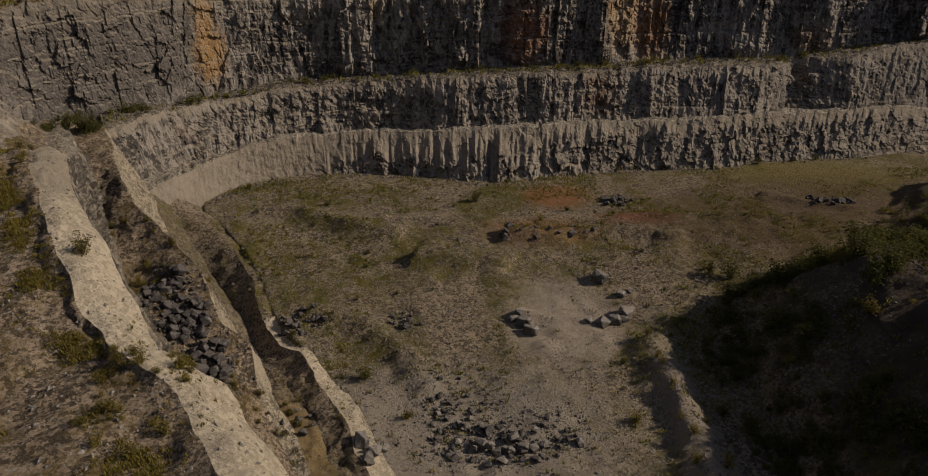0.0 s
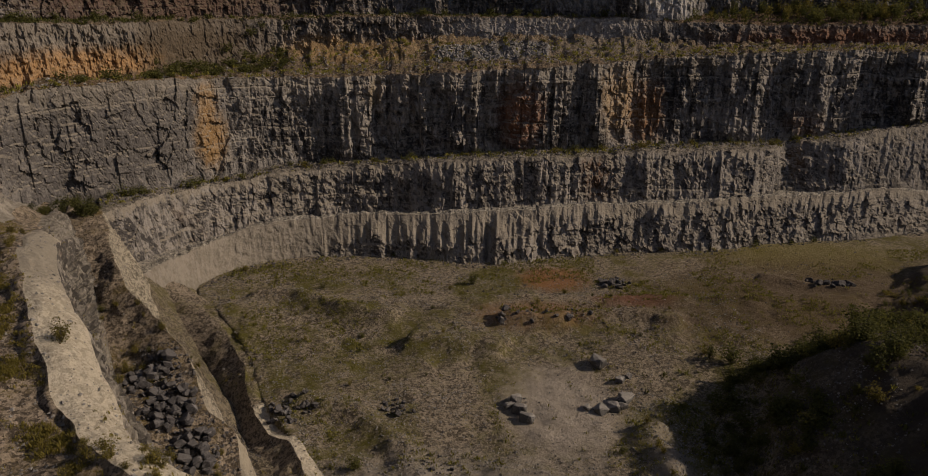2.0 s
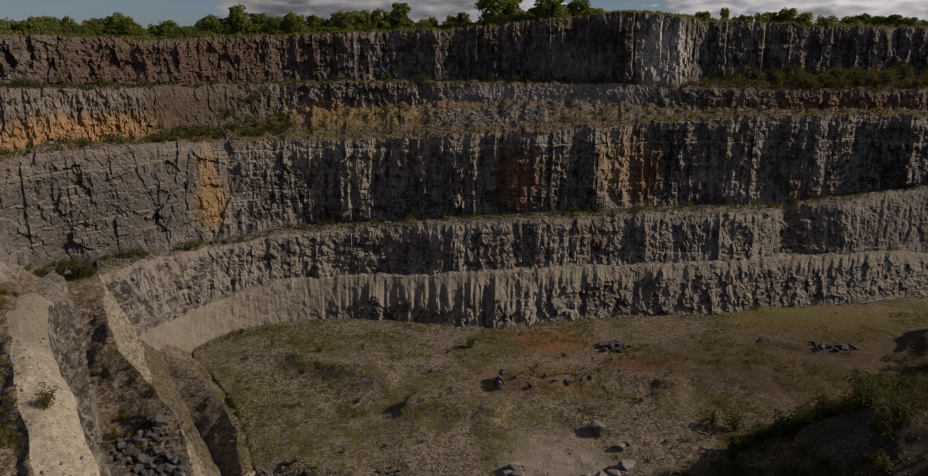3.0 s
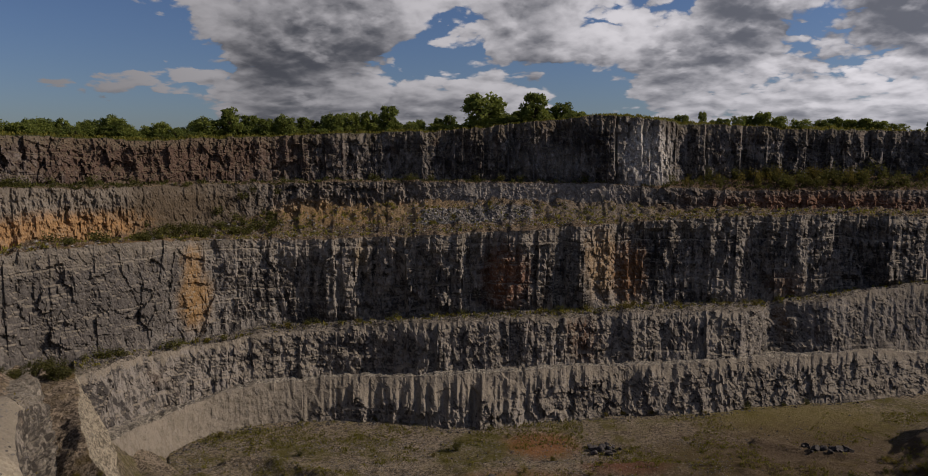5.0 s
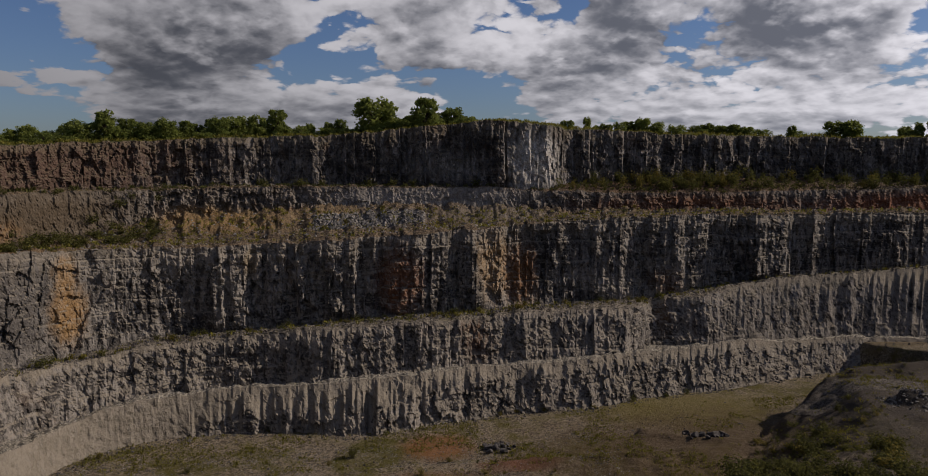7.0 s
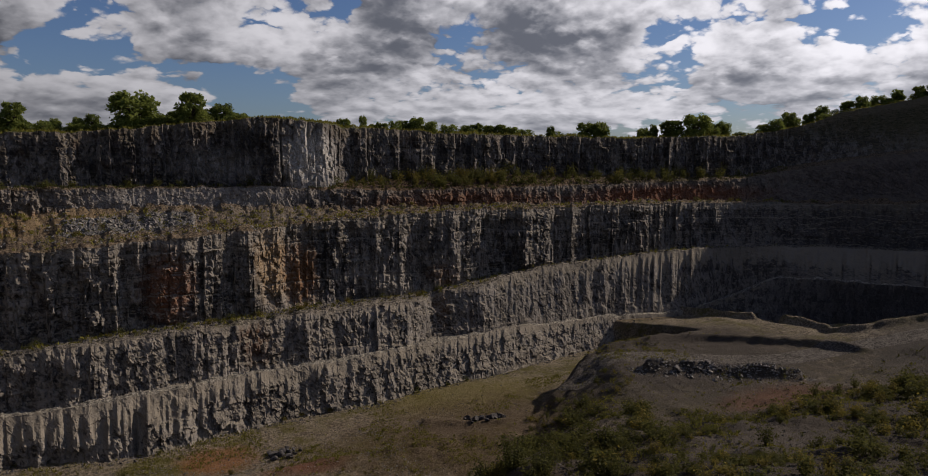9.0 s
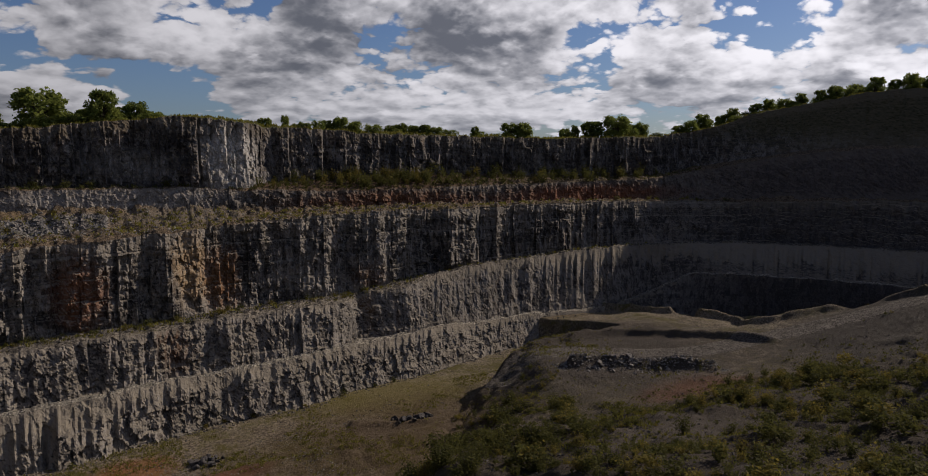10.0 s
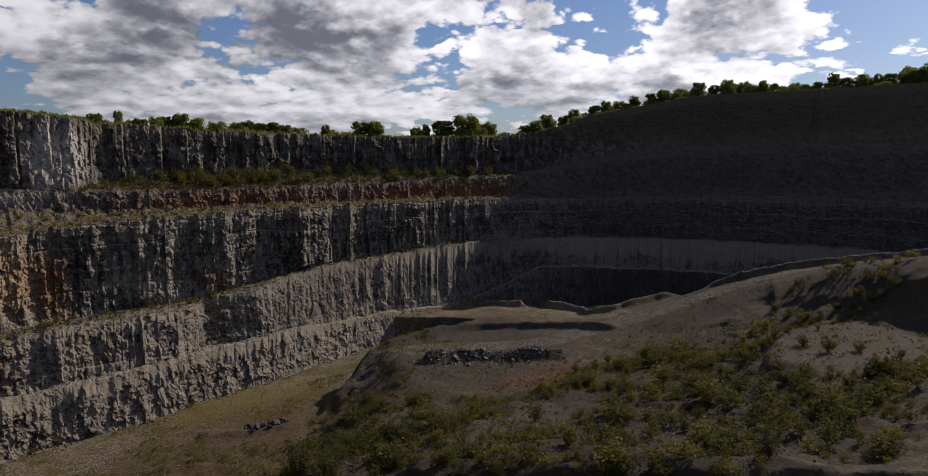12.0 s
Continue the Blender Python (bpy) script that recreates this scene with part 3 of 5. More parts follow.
def wall_face(name, az, toe, crest, mat, label, seed, rows, amount=1.0, size=2.2, tall=2.0, talus=0.12, lip=0.06, sunk=1.2, calm=None, relief=None, apron=None, beds=1.0, foot=0.0, pillars=1.0):
    """A face between its toe and its crest line, with a little scree at the foot and a crumbled lip. relief: buttresses, as degrees and metres proud.
    apron: how much of its height, from the top, is a loose slope of dust and crushed stone. Returns the crest as built."""
    a, b = ring_line(az, toe), ring_line(az, crest)
    a[:, 2] -= sunk
    a[:, :2] *= (1 - foot / np.linalg.norm(a[:, :2], axis=1))[:, None]
    t = np.linspace(0, 1, rows)[:, None]
    out = -(a + b) / 2
    out[:, 2] = 0
    out /= np.linalg.norm(out, axis=1)[:, None]
    u = np.concatenate([[0], np.cumsum(np.linalg.norm(np.diff(b, axis=0), axis=1))])[None, :]
    z = a[None, :, 2] + (b - a)[None, :, 2] * t
    lean = t - 0.55 * talus * np.exp(-((t / 0.16) ** 2))
    lean = np.where(t > 1 - lip * 2.5, lean + (t - (1 - lip * 2.5)) * 0.6, lean)
    lean = (lean - lean[0]) / (lean[-1] - lean[0]) + 0 * u
    loose = 0 * z
    if apron is not None:
        part_of = np.interp(az, *apron)[None]
        whole = smooth(part_of, 0.40, 0.85)
        start = 1 - part_of * (1 + (1 - whole) * (0.40 * fbm(u / 6, u * 0, 0, 3, seed + 40) + 0.30 * fbm(u / 1.2, u * 0, 2, 2, seed + 41)))
        loose = smooth(t + 0.10 * fbm(u / 1.1, z / 1.1, 3, 3, seed + 45), start - 0.08, start + 0.08)
        steep = np.clip(t / np.maximum(start, 0.02), 0, 1) * (1 - np.minimum(1.35 * part_of, 0.7)) + np.minimum(1.35 * part_of, 0.7) * np.clip((t - start) / np.maximum(1 - start, 0.02), 0, 1)
        lean = lean + (steep - lean) * np.clip(part_of * 4, 0, 1)
    base = a[None, :, :] + (b - a)[None, :, :] * lean[..., None]
    base[..., 2] = z
    calm = 1.0 if calm is None else np.interp(az, *calm)[None]
    pillars = np.interp(az, *pillars)[None] if isinstance(pillars, tuple) else pillars
    push = broken(u + 0 * z, z, seed, size, tall, beds, pillars) * amount * calm
    push = push * (1 - (0.62 + 0.35 * whole) * loose) if apron is not None else push
    if apron is not None:
        rills = 0.7 * np.abs(fbm((u + 0.5 * fbm(u / 4, z / 4, 0, 2, seed + 44)) / 1.3, z / 14, 0, 2, seed + 42))
        push = push + loose * (0.26 * rills + 0.12 * fbm(u / 0.9, z / 0.9, 0, 3, seed + 43))
    fade = smooth(t, 0.0, 0.18) * (1 - 0.45 * smooth(t, 0.86, 1.0)) + 0.15
    if relief is not None:
        push = push + np.interp(az, [k[0] for k in relief], [k[1] for k in relief])[None] * (1 - 0.8 * loose)
    grid = base + out[None] * (push * fade)[..., None]
    grid[..., 2] += 0.12 * amount * fbm(u / 2.1, z / 2.1, 7, 3, seed + 9) * smooth(t, 0.0, 0.1)
    edge = 0.30 * fbm(u[0] / 5.0, u[0] * 0, 0, 4, seed + 12) + 0.22 * cells(u[0] / 1.6, u[0] * 0 + 0.5, seed + 13)[0]
    grid[..., 2] += edge[None] * smooth(t, 0.6, 1.0) * 0.8
    ob = sheet(name, grid, mat, flip=True, smooth_shade=False, rise=t if apron is None else np.maximum(t * 0.7, loose))
    tagged(ob, label, "rock face", kind="structure")
    return grid[-1]


def bench(name, az, edge, toe, mat, label, seed, rows, bund=0.6, rough=0.25, behind=2.5, sweep=1.0, craggy=0.0):
    """The shelf from a crest as built to the next toe line: a low bund of loose stone on the edge, uneven ground behind it."""
    b = ring_line(az, toe)
    way = b * np.array([1, 1, 0])
    b = b + way / np.linalg.norm(way, axis=1)[:, None] * behind
    t = np.linspace(0, 1, rows)[:, None]
    grid = edge[None] + (b - edge)[None] * t[..., None]
    grid[..., 2] = edge[None, :, 2] + (b - edge)[None, :, 2] * t ** sweep
    x, y = grid[..., 0], grid[..., 1]
    if craggy:
        run = np.concatenate([[0], np.cumsum(np.linalg.norm(np.diff(edge, axis=0), axis=1))])[None]
        grid[..., 2] += craggy * broken(run + 0 * t, t * 22, seed + 5, 2.4, 1.2) * smooth(t, 0.35, 0.7)
    width = np.linalg.norm(b - edge, axis=1)[None]
    metres = t * width
    rise = rough * fbm(x / 2.5, y / 2.5, 0, 4, seed) + bund * np.exp(-((metres - 1.3) / 1.0) ** 2) * (0.6 + 0.7 * fbm(x / 4, y / 4, 2, 3, seed + 1))
    grid[..., 2] += rise * smooth(metres, 0, 0.8)
    ob = sheet(name, grid, mat, flip=True)
    return tagged(ob, label, "quarry bench", kind="structure")


low_az = np.concatenate([np.arange(-27, 50, 0.095), np.arange(50, 80, 0.14), np.arange(80, 100.1, 1.0)])
high_az = np.concatenate([np.arange(-60, -38, 0.6), np.arange(-38, 50, 0.08), np.arange(50, 80, 0.14), np.arange(80, 300.1, 1.5)])
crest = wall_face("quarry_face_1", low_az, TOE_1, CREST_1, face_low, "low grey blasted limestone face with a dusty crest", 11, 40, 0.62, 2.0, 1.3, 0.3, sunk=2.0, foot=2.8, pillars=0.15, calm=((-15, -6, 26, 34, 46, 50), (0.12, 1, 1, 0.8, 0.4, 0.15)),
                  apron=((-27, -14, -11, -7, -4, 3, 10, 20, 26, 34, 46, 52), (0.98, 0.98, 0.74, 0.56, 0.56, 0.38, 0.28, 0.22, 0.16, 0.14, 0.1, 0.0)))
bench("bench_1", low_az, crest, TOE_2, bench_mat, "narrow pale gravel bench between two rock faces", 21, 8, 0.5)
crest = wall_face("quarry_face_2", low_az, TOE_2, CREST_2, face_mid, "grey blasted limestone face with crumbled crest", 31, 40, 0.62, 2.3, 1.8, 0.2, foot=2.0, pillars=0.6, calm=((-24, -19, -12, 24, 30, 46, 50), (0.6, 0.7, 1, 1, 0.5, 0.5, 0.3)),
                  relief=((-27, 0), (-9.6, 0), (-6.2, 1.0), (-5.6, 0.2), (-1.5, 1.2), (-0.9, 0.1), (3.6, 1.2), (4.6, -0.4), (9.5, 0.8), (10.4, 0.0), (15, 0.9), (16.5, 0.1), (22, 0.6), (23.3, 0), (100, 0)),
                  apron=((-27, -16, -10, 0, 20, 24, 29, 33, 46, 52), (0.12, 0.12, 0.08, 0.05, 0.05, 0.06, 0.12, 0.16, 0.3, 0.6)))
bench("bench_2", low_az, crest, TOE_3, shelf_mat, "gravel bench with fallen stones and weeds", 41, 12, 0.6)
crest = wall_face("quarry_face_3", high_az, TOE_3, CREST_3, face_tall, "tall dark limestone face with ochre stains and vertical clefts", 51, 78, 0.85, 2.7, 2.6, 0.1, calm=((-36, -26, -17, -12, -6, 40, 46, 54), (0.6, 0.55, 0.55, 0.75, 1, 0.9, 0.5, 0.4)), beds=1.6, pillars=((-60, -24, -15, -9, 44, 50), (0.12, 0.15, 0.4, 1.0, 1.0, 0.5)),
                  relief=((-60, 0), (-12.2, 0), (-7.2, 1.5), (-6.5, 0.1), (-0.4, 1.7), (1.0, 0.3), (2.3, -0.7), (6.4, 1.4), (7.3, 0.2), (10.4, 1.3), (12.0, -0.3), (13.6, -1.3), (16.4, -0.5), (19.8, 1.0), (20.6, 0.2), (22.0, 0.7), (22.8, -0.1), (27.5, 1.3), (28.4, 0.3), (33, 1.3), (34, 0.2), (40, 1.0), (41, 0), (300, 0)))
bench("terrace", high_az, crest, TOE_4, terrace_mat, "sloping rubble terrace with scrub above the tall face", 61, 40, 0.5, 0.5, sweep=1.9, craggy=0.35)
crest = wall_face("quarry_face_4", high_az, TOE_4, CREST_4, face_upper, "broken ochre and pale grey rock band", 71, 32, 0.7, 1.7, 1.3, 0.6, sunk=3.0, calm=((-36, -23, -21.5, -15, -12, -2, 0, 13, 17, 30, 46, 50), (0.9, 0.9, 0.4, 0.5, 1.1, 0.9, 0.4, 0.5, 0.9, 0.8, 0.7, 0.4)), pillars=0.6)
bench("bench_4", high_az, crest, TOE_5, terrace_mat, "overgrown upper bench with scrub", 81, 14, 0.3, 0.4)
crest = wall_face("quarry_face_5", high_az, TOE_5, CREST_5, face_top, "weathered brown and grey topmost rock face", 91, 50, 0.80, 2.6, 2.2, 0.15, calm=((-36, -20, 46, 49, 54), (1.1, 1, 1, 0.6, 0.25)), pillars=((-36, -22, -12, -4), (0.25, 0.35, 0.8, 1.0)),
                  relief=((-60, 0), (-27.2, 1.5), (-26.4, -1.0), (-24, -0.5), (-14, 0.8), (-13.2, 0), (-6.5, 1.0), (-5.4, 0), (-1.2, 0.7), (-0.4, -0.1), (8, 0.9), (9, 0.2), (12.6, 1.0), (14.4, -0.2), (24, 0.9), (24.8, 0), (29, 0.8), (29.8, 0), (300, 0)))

# the country above the rim, out to the horizon
outward = crest * np.array([1, 1, 0])
outward /= np.linalg.norm(outward, axis=1)[:, None]
rows = [crest]
for far, drop, wobble in ((3, 0.0, 0.3), (7, 0.3, 0.3), (13, 0.5, 0.4), (22, 0.7, 0.6), (40, 0.8, 0.8), (80, 0.6, 1.0), (160, -1.0, 1.5), (400, -8, 3), (1000, -20, 4), (3800, -40, 0)):
    p = crest + outward * far
    p[:, 2] = crest[:, 2] + drop + wobble * fbm(p[:, 0] / 18, p[:, 1] / 18, 0, 3, 99)
    rows.append(p)
tagged(sheet("ground", np.array(rows), meadow_mat, flip=True), "rough grassy plateau round the quarry's rim", "ground", kind="structure")

# ---- the quarry floor, the hillside and the ramp ----


def ridge_of(x, y, knots, width, high, wobble=0.25, seed=0):
    """A bund along a line: its height over the ground."""
    d, t, _ = to_line(x, y, knots)
    d = d + wobble * width * fbm(x / 4, y / 4, 0, 3, seed)
    return high * np.exp(-(d / width) ** 2) * smooth(t, 0.0, 0.06) * (1 - smooth(t, 0.94, 1.0)) * (1 + 0.14 * fbm(x / 3, y / 3, 1, 3, seed + 2))


HILL_EDGE = [(53, 20, 0), (42, 45, 0), (38, 62, 0), (36.5, 84, 0), (37.5, 94, 0), (47, 104, 0), (68, 117, 0), (88, 134, 0), (100, 150, 0), (118, 170, 0), (140, 200, 0)]
RAMP = [(132, 128, -47.5), (157, 117, -45.5), (176, 107, -42), (190, 97, -37.5), (199, 86, -33), (203, 72, -29), (197, 48, -23.5), (184, 20, -17)]


def floor_height(x, y):
    """The height of the quarry's ground against the rim."""
    z = -56.2 - 2.8 * smooth(125 - y, 0, 62) + 0.45 * fbm(x / 14, y / 14, 0, 4, 5) + 0.14 * fbm(x / 2.2, y / 2.2, 0, 4, 6) + 0.35 * np.abs(fbm(x / 6, y / 4, 0, 3, 7))
    z = z + 1.4 * smooth(x, 0, 60) * smooth(y, 115, 140)
    # how far inside the hillside a place is: the edge's distance, signed by its side
    edge = course(HILL_EDGE, 120)
    cut = np.interp(y, edge[:, 1], edge[:, 0])
    d, _, _ = to_line(x, y, HILL_EDGE)
    inside = np.where(x > cut, d, -d) + 1.6 * fbm(x / 7, y / 7, 0, 4, 8)
    bank = np.clip(x - 150, 0, 36) * (1 - smooth(y, 84, 104))
    top = -47.2 + 0.17 * bank + 0.2 * np.clip(100 - y, 0, 90) - 3 * smooth(y, 148, 178) + 0.5 * fbm(x / 9, y / 9, 3, 4, 9)
    steep = np.interp(y, [20, 60, 95, 110, 135, 150, 200], [22, 22, 17, 22, 13, 12, 12])
    rise = np.clip(inside / steep, 0, 1)
    rise = rise * (1.25 - 0.25 * rise)
    z = z + (top - z) * rise
    # a brow added to the hillside to throw its west bank into shade
    z = z + ridge_of(x, y, [(76, 8, 0), (70, 34, 0), (67, 54, 0), (66, 74, 0)], 11.0, 2.2, 0.1, seed=58)
    # heaps of rubble and scrub-grown spoil on the hillside
    z = z + 0.9 * np.clip(fbm(x / 6, y / 6, 5, 4, 14), 0, 2) * smooth(inside, 2, 14) * (1 - smooth(y, 85, 110))
    # level stand of gravel high on the hillside
    stand = np.hypot((x - 142) / 27, (y - 46) / 16) + 0.2 * fbm(x / 8, y / 8, 0, 3, 4)
    z = z + ((-34.0 + 0.03 * (46 - y)) - z) * (1 - smooth(stand, 0.75, 1.25))
    # the cut between the gravel stand and the spit of sand before the pit
    north = y - np.interp(x, [80, 97, 108, 120, 133, 146, 160], [127, 140, 145.5, 147.5, 148.5, 148, 150])
    west_of = np.interp(y, [146, 151, 160, 168, 178, 200], [149, 147.5, 145, 142, 139, 137]) - x
    inside_cut = np.minimum(north, west_of) + 0.7 * fbm(x / 4, y / 4, 0, 3, 33)
    z = z + (-56.5 - z) * smooth(inside_cut, 0.3, 4.5)
    # the pit in the far corner
    pit = np.hypot((x - 222) / 48, (y - 168) / 52) + 0.12 * fbm(x / 12, y / 12, 0, 3, 12)
    z = z + (-63 - z) * (1 - smooth(pit, 0.80, 1.04))
    # the haul road's causeway
    d, t, high = to_line(x, y, RAMP)
    high = high + 0.12 * fbm(x / 3, y / 3, 0, 3, 31)
    bank = smooth(d, 7.0, 20.0 + 14 * (1 - smooth(y, 92, 112))) * (1 - smooth(t, 0.985, 1.0)) + smooth(t, 0.985, 1.0)
    z = high + (z - high) * np.clip(bank, 0, 1)
    # east of the causeway the ground falls away to the foot of the wall
    line = course(RAMP, 80)
    east = x - np.interp(y, line[::-1, 1], line[::-1, 0])
    z = z + (-50 - z) * smooth(east, 9, 22) * (1 - smooth(y, 104, 112))
    # bunds and heaps
    z = z + ridge_of(x, y, [(93, 136, 0), (104, 141, 0), (116, 142.5, 0), (128, 143, 0), (138, 140.5, 0), (148, 130, 0), (156, 117, 0), (159, 106, 0)], 1.5, 1.6, 0.06, seed=40)
    z = z + ridge_of(x, y, [(107, 126, 0), (114, 121, 0), (121, 116, 0), (129, 110, 0), (134, 104, 0)], 2.2, 2.2, 0.25, seed=42)
    z = z + ridge_of(x, y, [(146, 192, 0), (163, 183, 0), (170, 168, 0), (171, 152, 0), (177, 137, 0), (171, 122, 0), (186, 112, 0), (200, 97, 0), (208, 82, 0), (206, 62, 0), (196, 36, 0)], 1.5, 1.9, 0.05, seed=44)
    z = z + ridge_of(x, y, [(26, 89, 0), (26.5, 80, 0), (27, 70, 0), (28.5, 58, 0), (33, 46, 0)], 2.3, 1.9, 0.4, seed=46)
    z = z + ridge_of(x, y, [(-9, 111, 0), (-3, 110, 0), (3, 109.5, 0), (8, 107.5, 0)], 3.2, 1.9, seed=48)
    z = z + ridge_of(x, y, [(6, 119, 0), (14, 116.5, 0), (22, 118, 0), (30, 119, 0), (40, 116, 0)], 2.4, 1.9, seed=50)
    z = z + ridge_of(x, y, [(-24, 95, 0), (-14, 91, 0), (-8, 84, 0), (-4, 76, 0)], 2.2, 1.2, seed=52)
    z = z + ridge_of(x, y, [(-40, 131, 0), (-30, 128, 0), (-18, 121, 0), (-10, 119, 0)], 2.6, 1.7, seed=54)
    z = z + ridge_of(x, y, [(60, 140, 0), (72, 133, 0), (80, 131, 0)], 2.0, 1.0, seed=56)
    # west of the bund the ground is the spur's own
    line = course(WEST_EDGE, 200)
    west = np.interp(y, line[::-1, 1], line[::-1, 0]) - x
    return z + RIM - 14 * smooth(west, 0.3, 3.0)


WEST_EDGE = [(-53, 140, 0), (-50.2, 130.5, 0), (-46, 124.8, 0), (-37.3, 112.9, 0), (-31.7, 102, 0), (-29.8, 97.2, 0), (-24.8, 89.2, 0), (-17.9, 80.2, 0), (-12.8, 71.9, 0), (-8.3, 62.8, 0), (4.5, 36, 0), (8, -70, 0), (8, -140, 0)]
xs, ys = np.arange(-52, 290, 0.6), np.concatenate([np.arange(-130, 10, 5.0), np.arange(10, 40, 1.0), np.arange(40, 205, 0.55), np.arange(205, 235, 5.0)])
gx, gy = np.meshgrid(xs, ys)
floor_grid = np.dstack([gx, gy, floor_height(gx, gy)])
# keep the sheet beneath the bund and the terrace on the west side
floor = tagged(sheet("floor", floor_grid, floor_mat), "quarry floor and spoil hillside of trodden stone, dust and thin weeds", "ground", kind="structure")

spur_face = material("spur_rock", rock_paint((0.065, 0.058, 0.052), (0.31, 0.28, 0.24), (0.32, 0.285, 0.225), 0.5, 0.3, (((-14, 58, 2), (9, 9, 9), (0.40, 0.30, 0.15), 0.7), ((-16, 42, 18), (13, 14, 18), (0.46, 0.40, 0.31), 0.9), ((-86, 130, 30), (26, 26, 14), (0.26, 0.235, 0.205), 0.7)), 0.7))

bank_soil = material("bank_soil", ground_paint((0.10, 0.080, 0.060), (0.25, 0.205, 0.155), GREEN, 0.35))

brow_mat = material("brow_rubble", ground_paint((0.20, 0.175, 0.135), (0.38, 0.335, 0.26), GREEN, 0.12, (((-29, 77, 6), (6, 9, 7), (0.48, 0.42, 0.325), 0.9),)))

ditch_mat = material("ditch_soil", ground_paint((0.085, 0.070, 0.050), (0.21, 0.175, 0.125), (0.115, 0.105, 0.022), 0.5, (((-19, 66, 1), (7, 13, 6), (0.34, 0.25, 0.13), 0.85),)))

# ---- the west spur: terrace road, rocky ridge, lower bench, ditch and bund ----
SPUR = {
    "back": [(-95, 150, -39.4), (-88, 128, -34), (-84, 105, -21), (-72, 80, -20), (-58, 60, -26), (-48, 40, -30), (-44, 15, -31), (-44, -70, -33)],
    "verge": [(-85, 150, -39.4), (-76, 128, -38), (-65, 104, -31.5), (-43.5, 66, -25.8), (-33.6, 52, -28.4), (-25.8, 43, -29.8), (-18.3, 32, -30.4), (-10, 14, -31), (-8, -70, -33)],
    "ridge": [(-82, 149, -39.4), (-74, 127, -38.2), (-61, 103, -33.0), (-40.4, 64.5, -25.3), (-33.8, 54, -27.3), (-26.6, 45, -29.0), (-19, 39, -29.3), (-13.5, 31, -29.8), (-5, 14, -30.5), (-3, -70, -32)],
    "foot": [(-77, 147, -39.4), (-70, 126.5, -38.4), (-61, 110, -41), (-51, 97, -45.5), (-43, 83, -49.8), (-34, 71.5, -51.5), (-23, 60.5, -54), (-9, 45, -57.5), (0, 20, -59), (2, -70, -60)],
    "brow": [(-71, 140, -39.5), (-65, 127, -38.8), (-60, 118.7, -39), (-54.9, 109.8, -40), (-48.5, 101.2, -42), (-43.4, 96, -44), (-38.3, 90.6, -46.5), (-34.7, 86.6, -48.5), (-31.5, 81.5, -50.5), (-27.8, 78.5, -52.3), (-25.5, 73.5, -56), (-20.6, 65, -58.8), (-10, 48, -59.8), (0, 24, -60), (1, -70, -60.5)],
    "toe": [(-67, 137, -49.5), (-57, 123, -49), (-50.5, 112, -50.2), (-43.5, 101.5, -52.5), (-38.3, 95, -55), (-34, 90.5, -57.5), (-28, 83.5, -59.0), (-24, 75.5, -59.1), (-19.5, 67, -59.1), (-9, 50, -60.5), (1, 26, -60.5), (1.7, -70, -60.6)],
    "ditch": [(-62, 139, -50.5), (-56, 128, -51.8), (-51, 121, -55.8), (-44.2, 111.7, -58.5), (-37.5, 101.5, -59.8), (-30.6, 90, -59.9), (-24.7, 82.1, -59.5), (-19.0, 72.3, -59.3), (-14.8, 64.1, -59.3), (0, 32, -60.4), (2, -70, -60.4)],
    "bund": [(-57, 137, -54), (-51.6, 129.5, -55), (-47.5, 123.6, -55.8), (-38.8, 111.9, -56.3), (-33.4, 101.5, -57.2), (-31.8, 96.5, -57.4), (-27.8, 90.1, -57.7), (-21.1, 81.9, -58.1), (-15.6, 72.2, -58.3), (-10.7, 62.2, -58.4), (2, 36, -58.6), (5, -70, -59)],
    "shoulder": [(-80, 148, -39.4), (-71, 126.8, -38.3), (-58, 104.5, -35), (-37.6, 66.4, -26.6), (-29.4, 55.8, -29), (-23.7, 47.2, -31), (-16.3, 40.9, -31.5), (-10, 33.5, -33), (-2, 15, -34), (-1, -70, -36)],
}
SPUR["floor_side"] = [(x, y, float(floor_height(np.array([x + 0.0]), np.array([y + 0.0]))[0]) - RIM - 0.25) for x, y, _ in WEST_EDGE[:-1]]


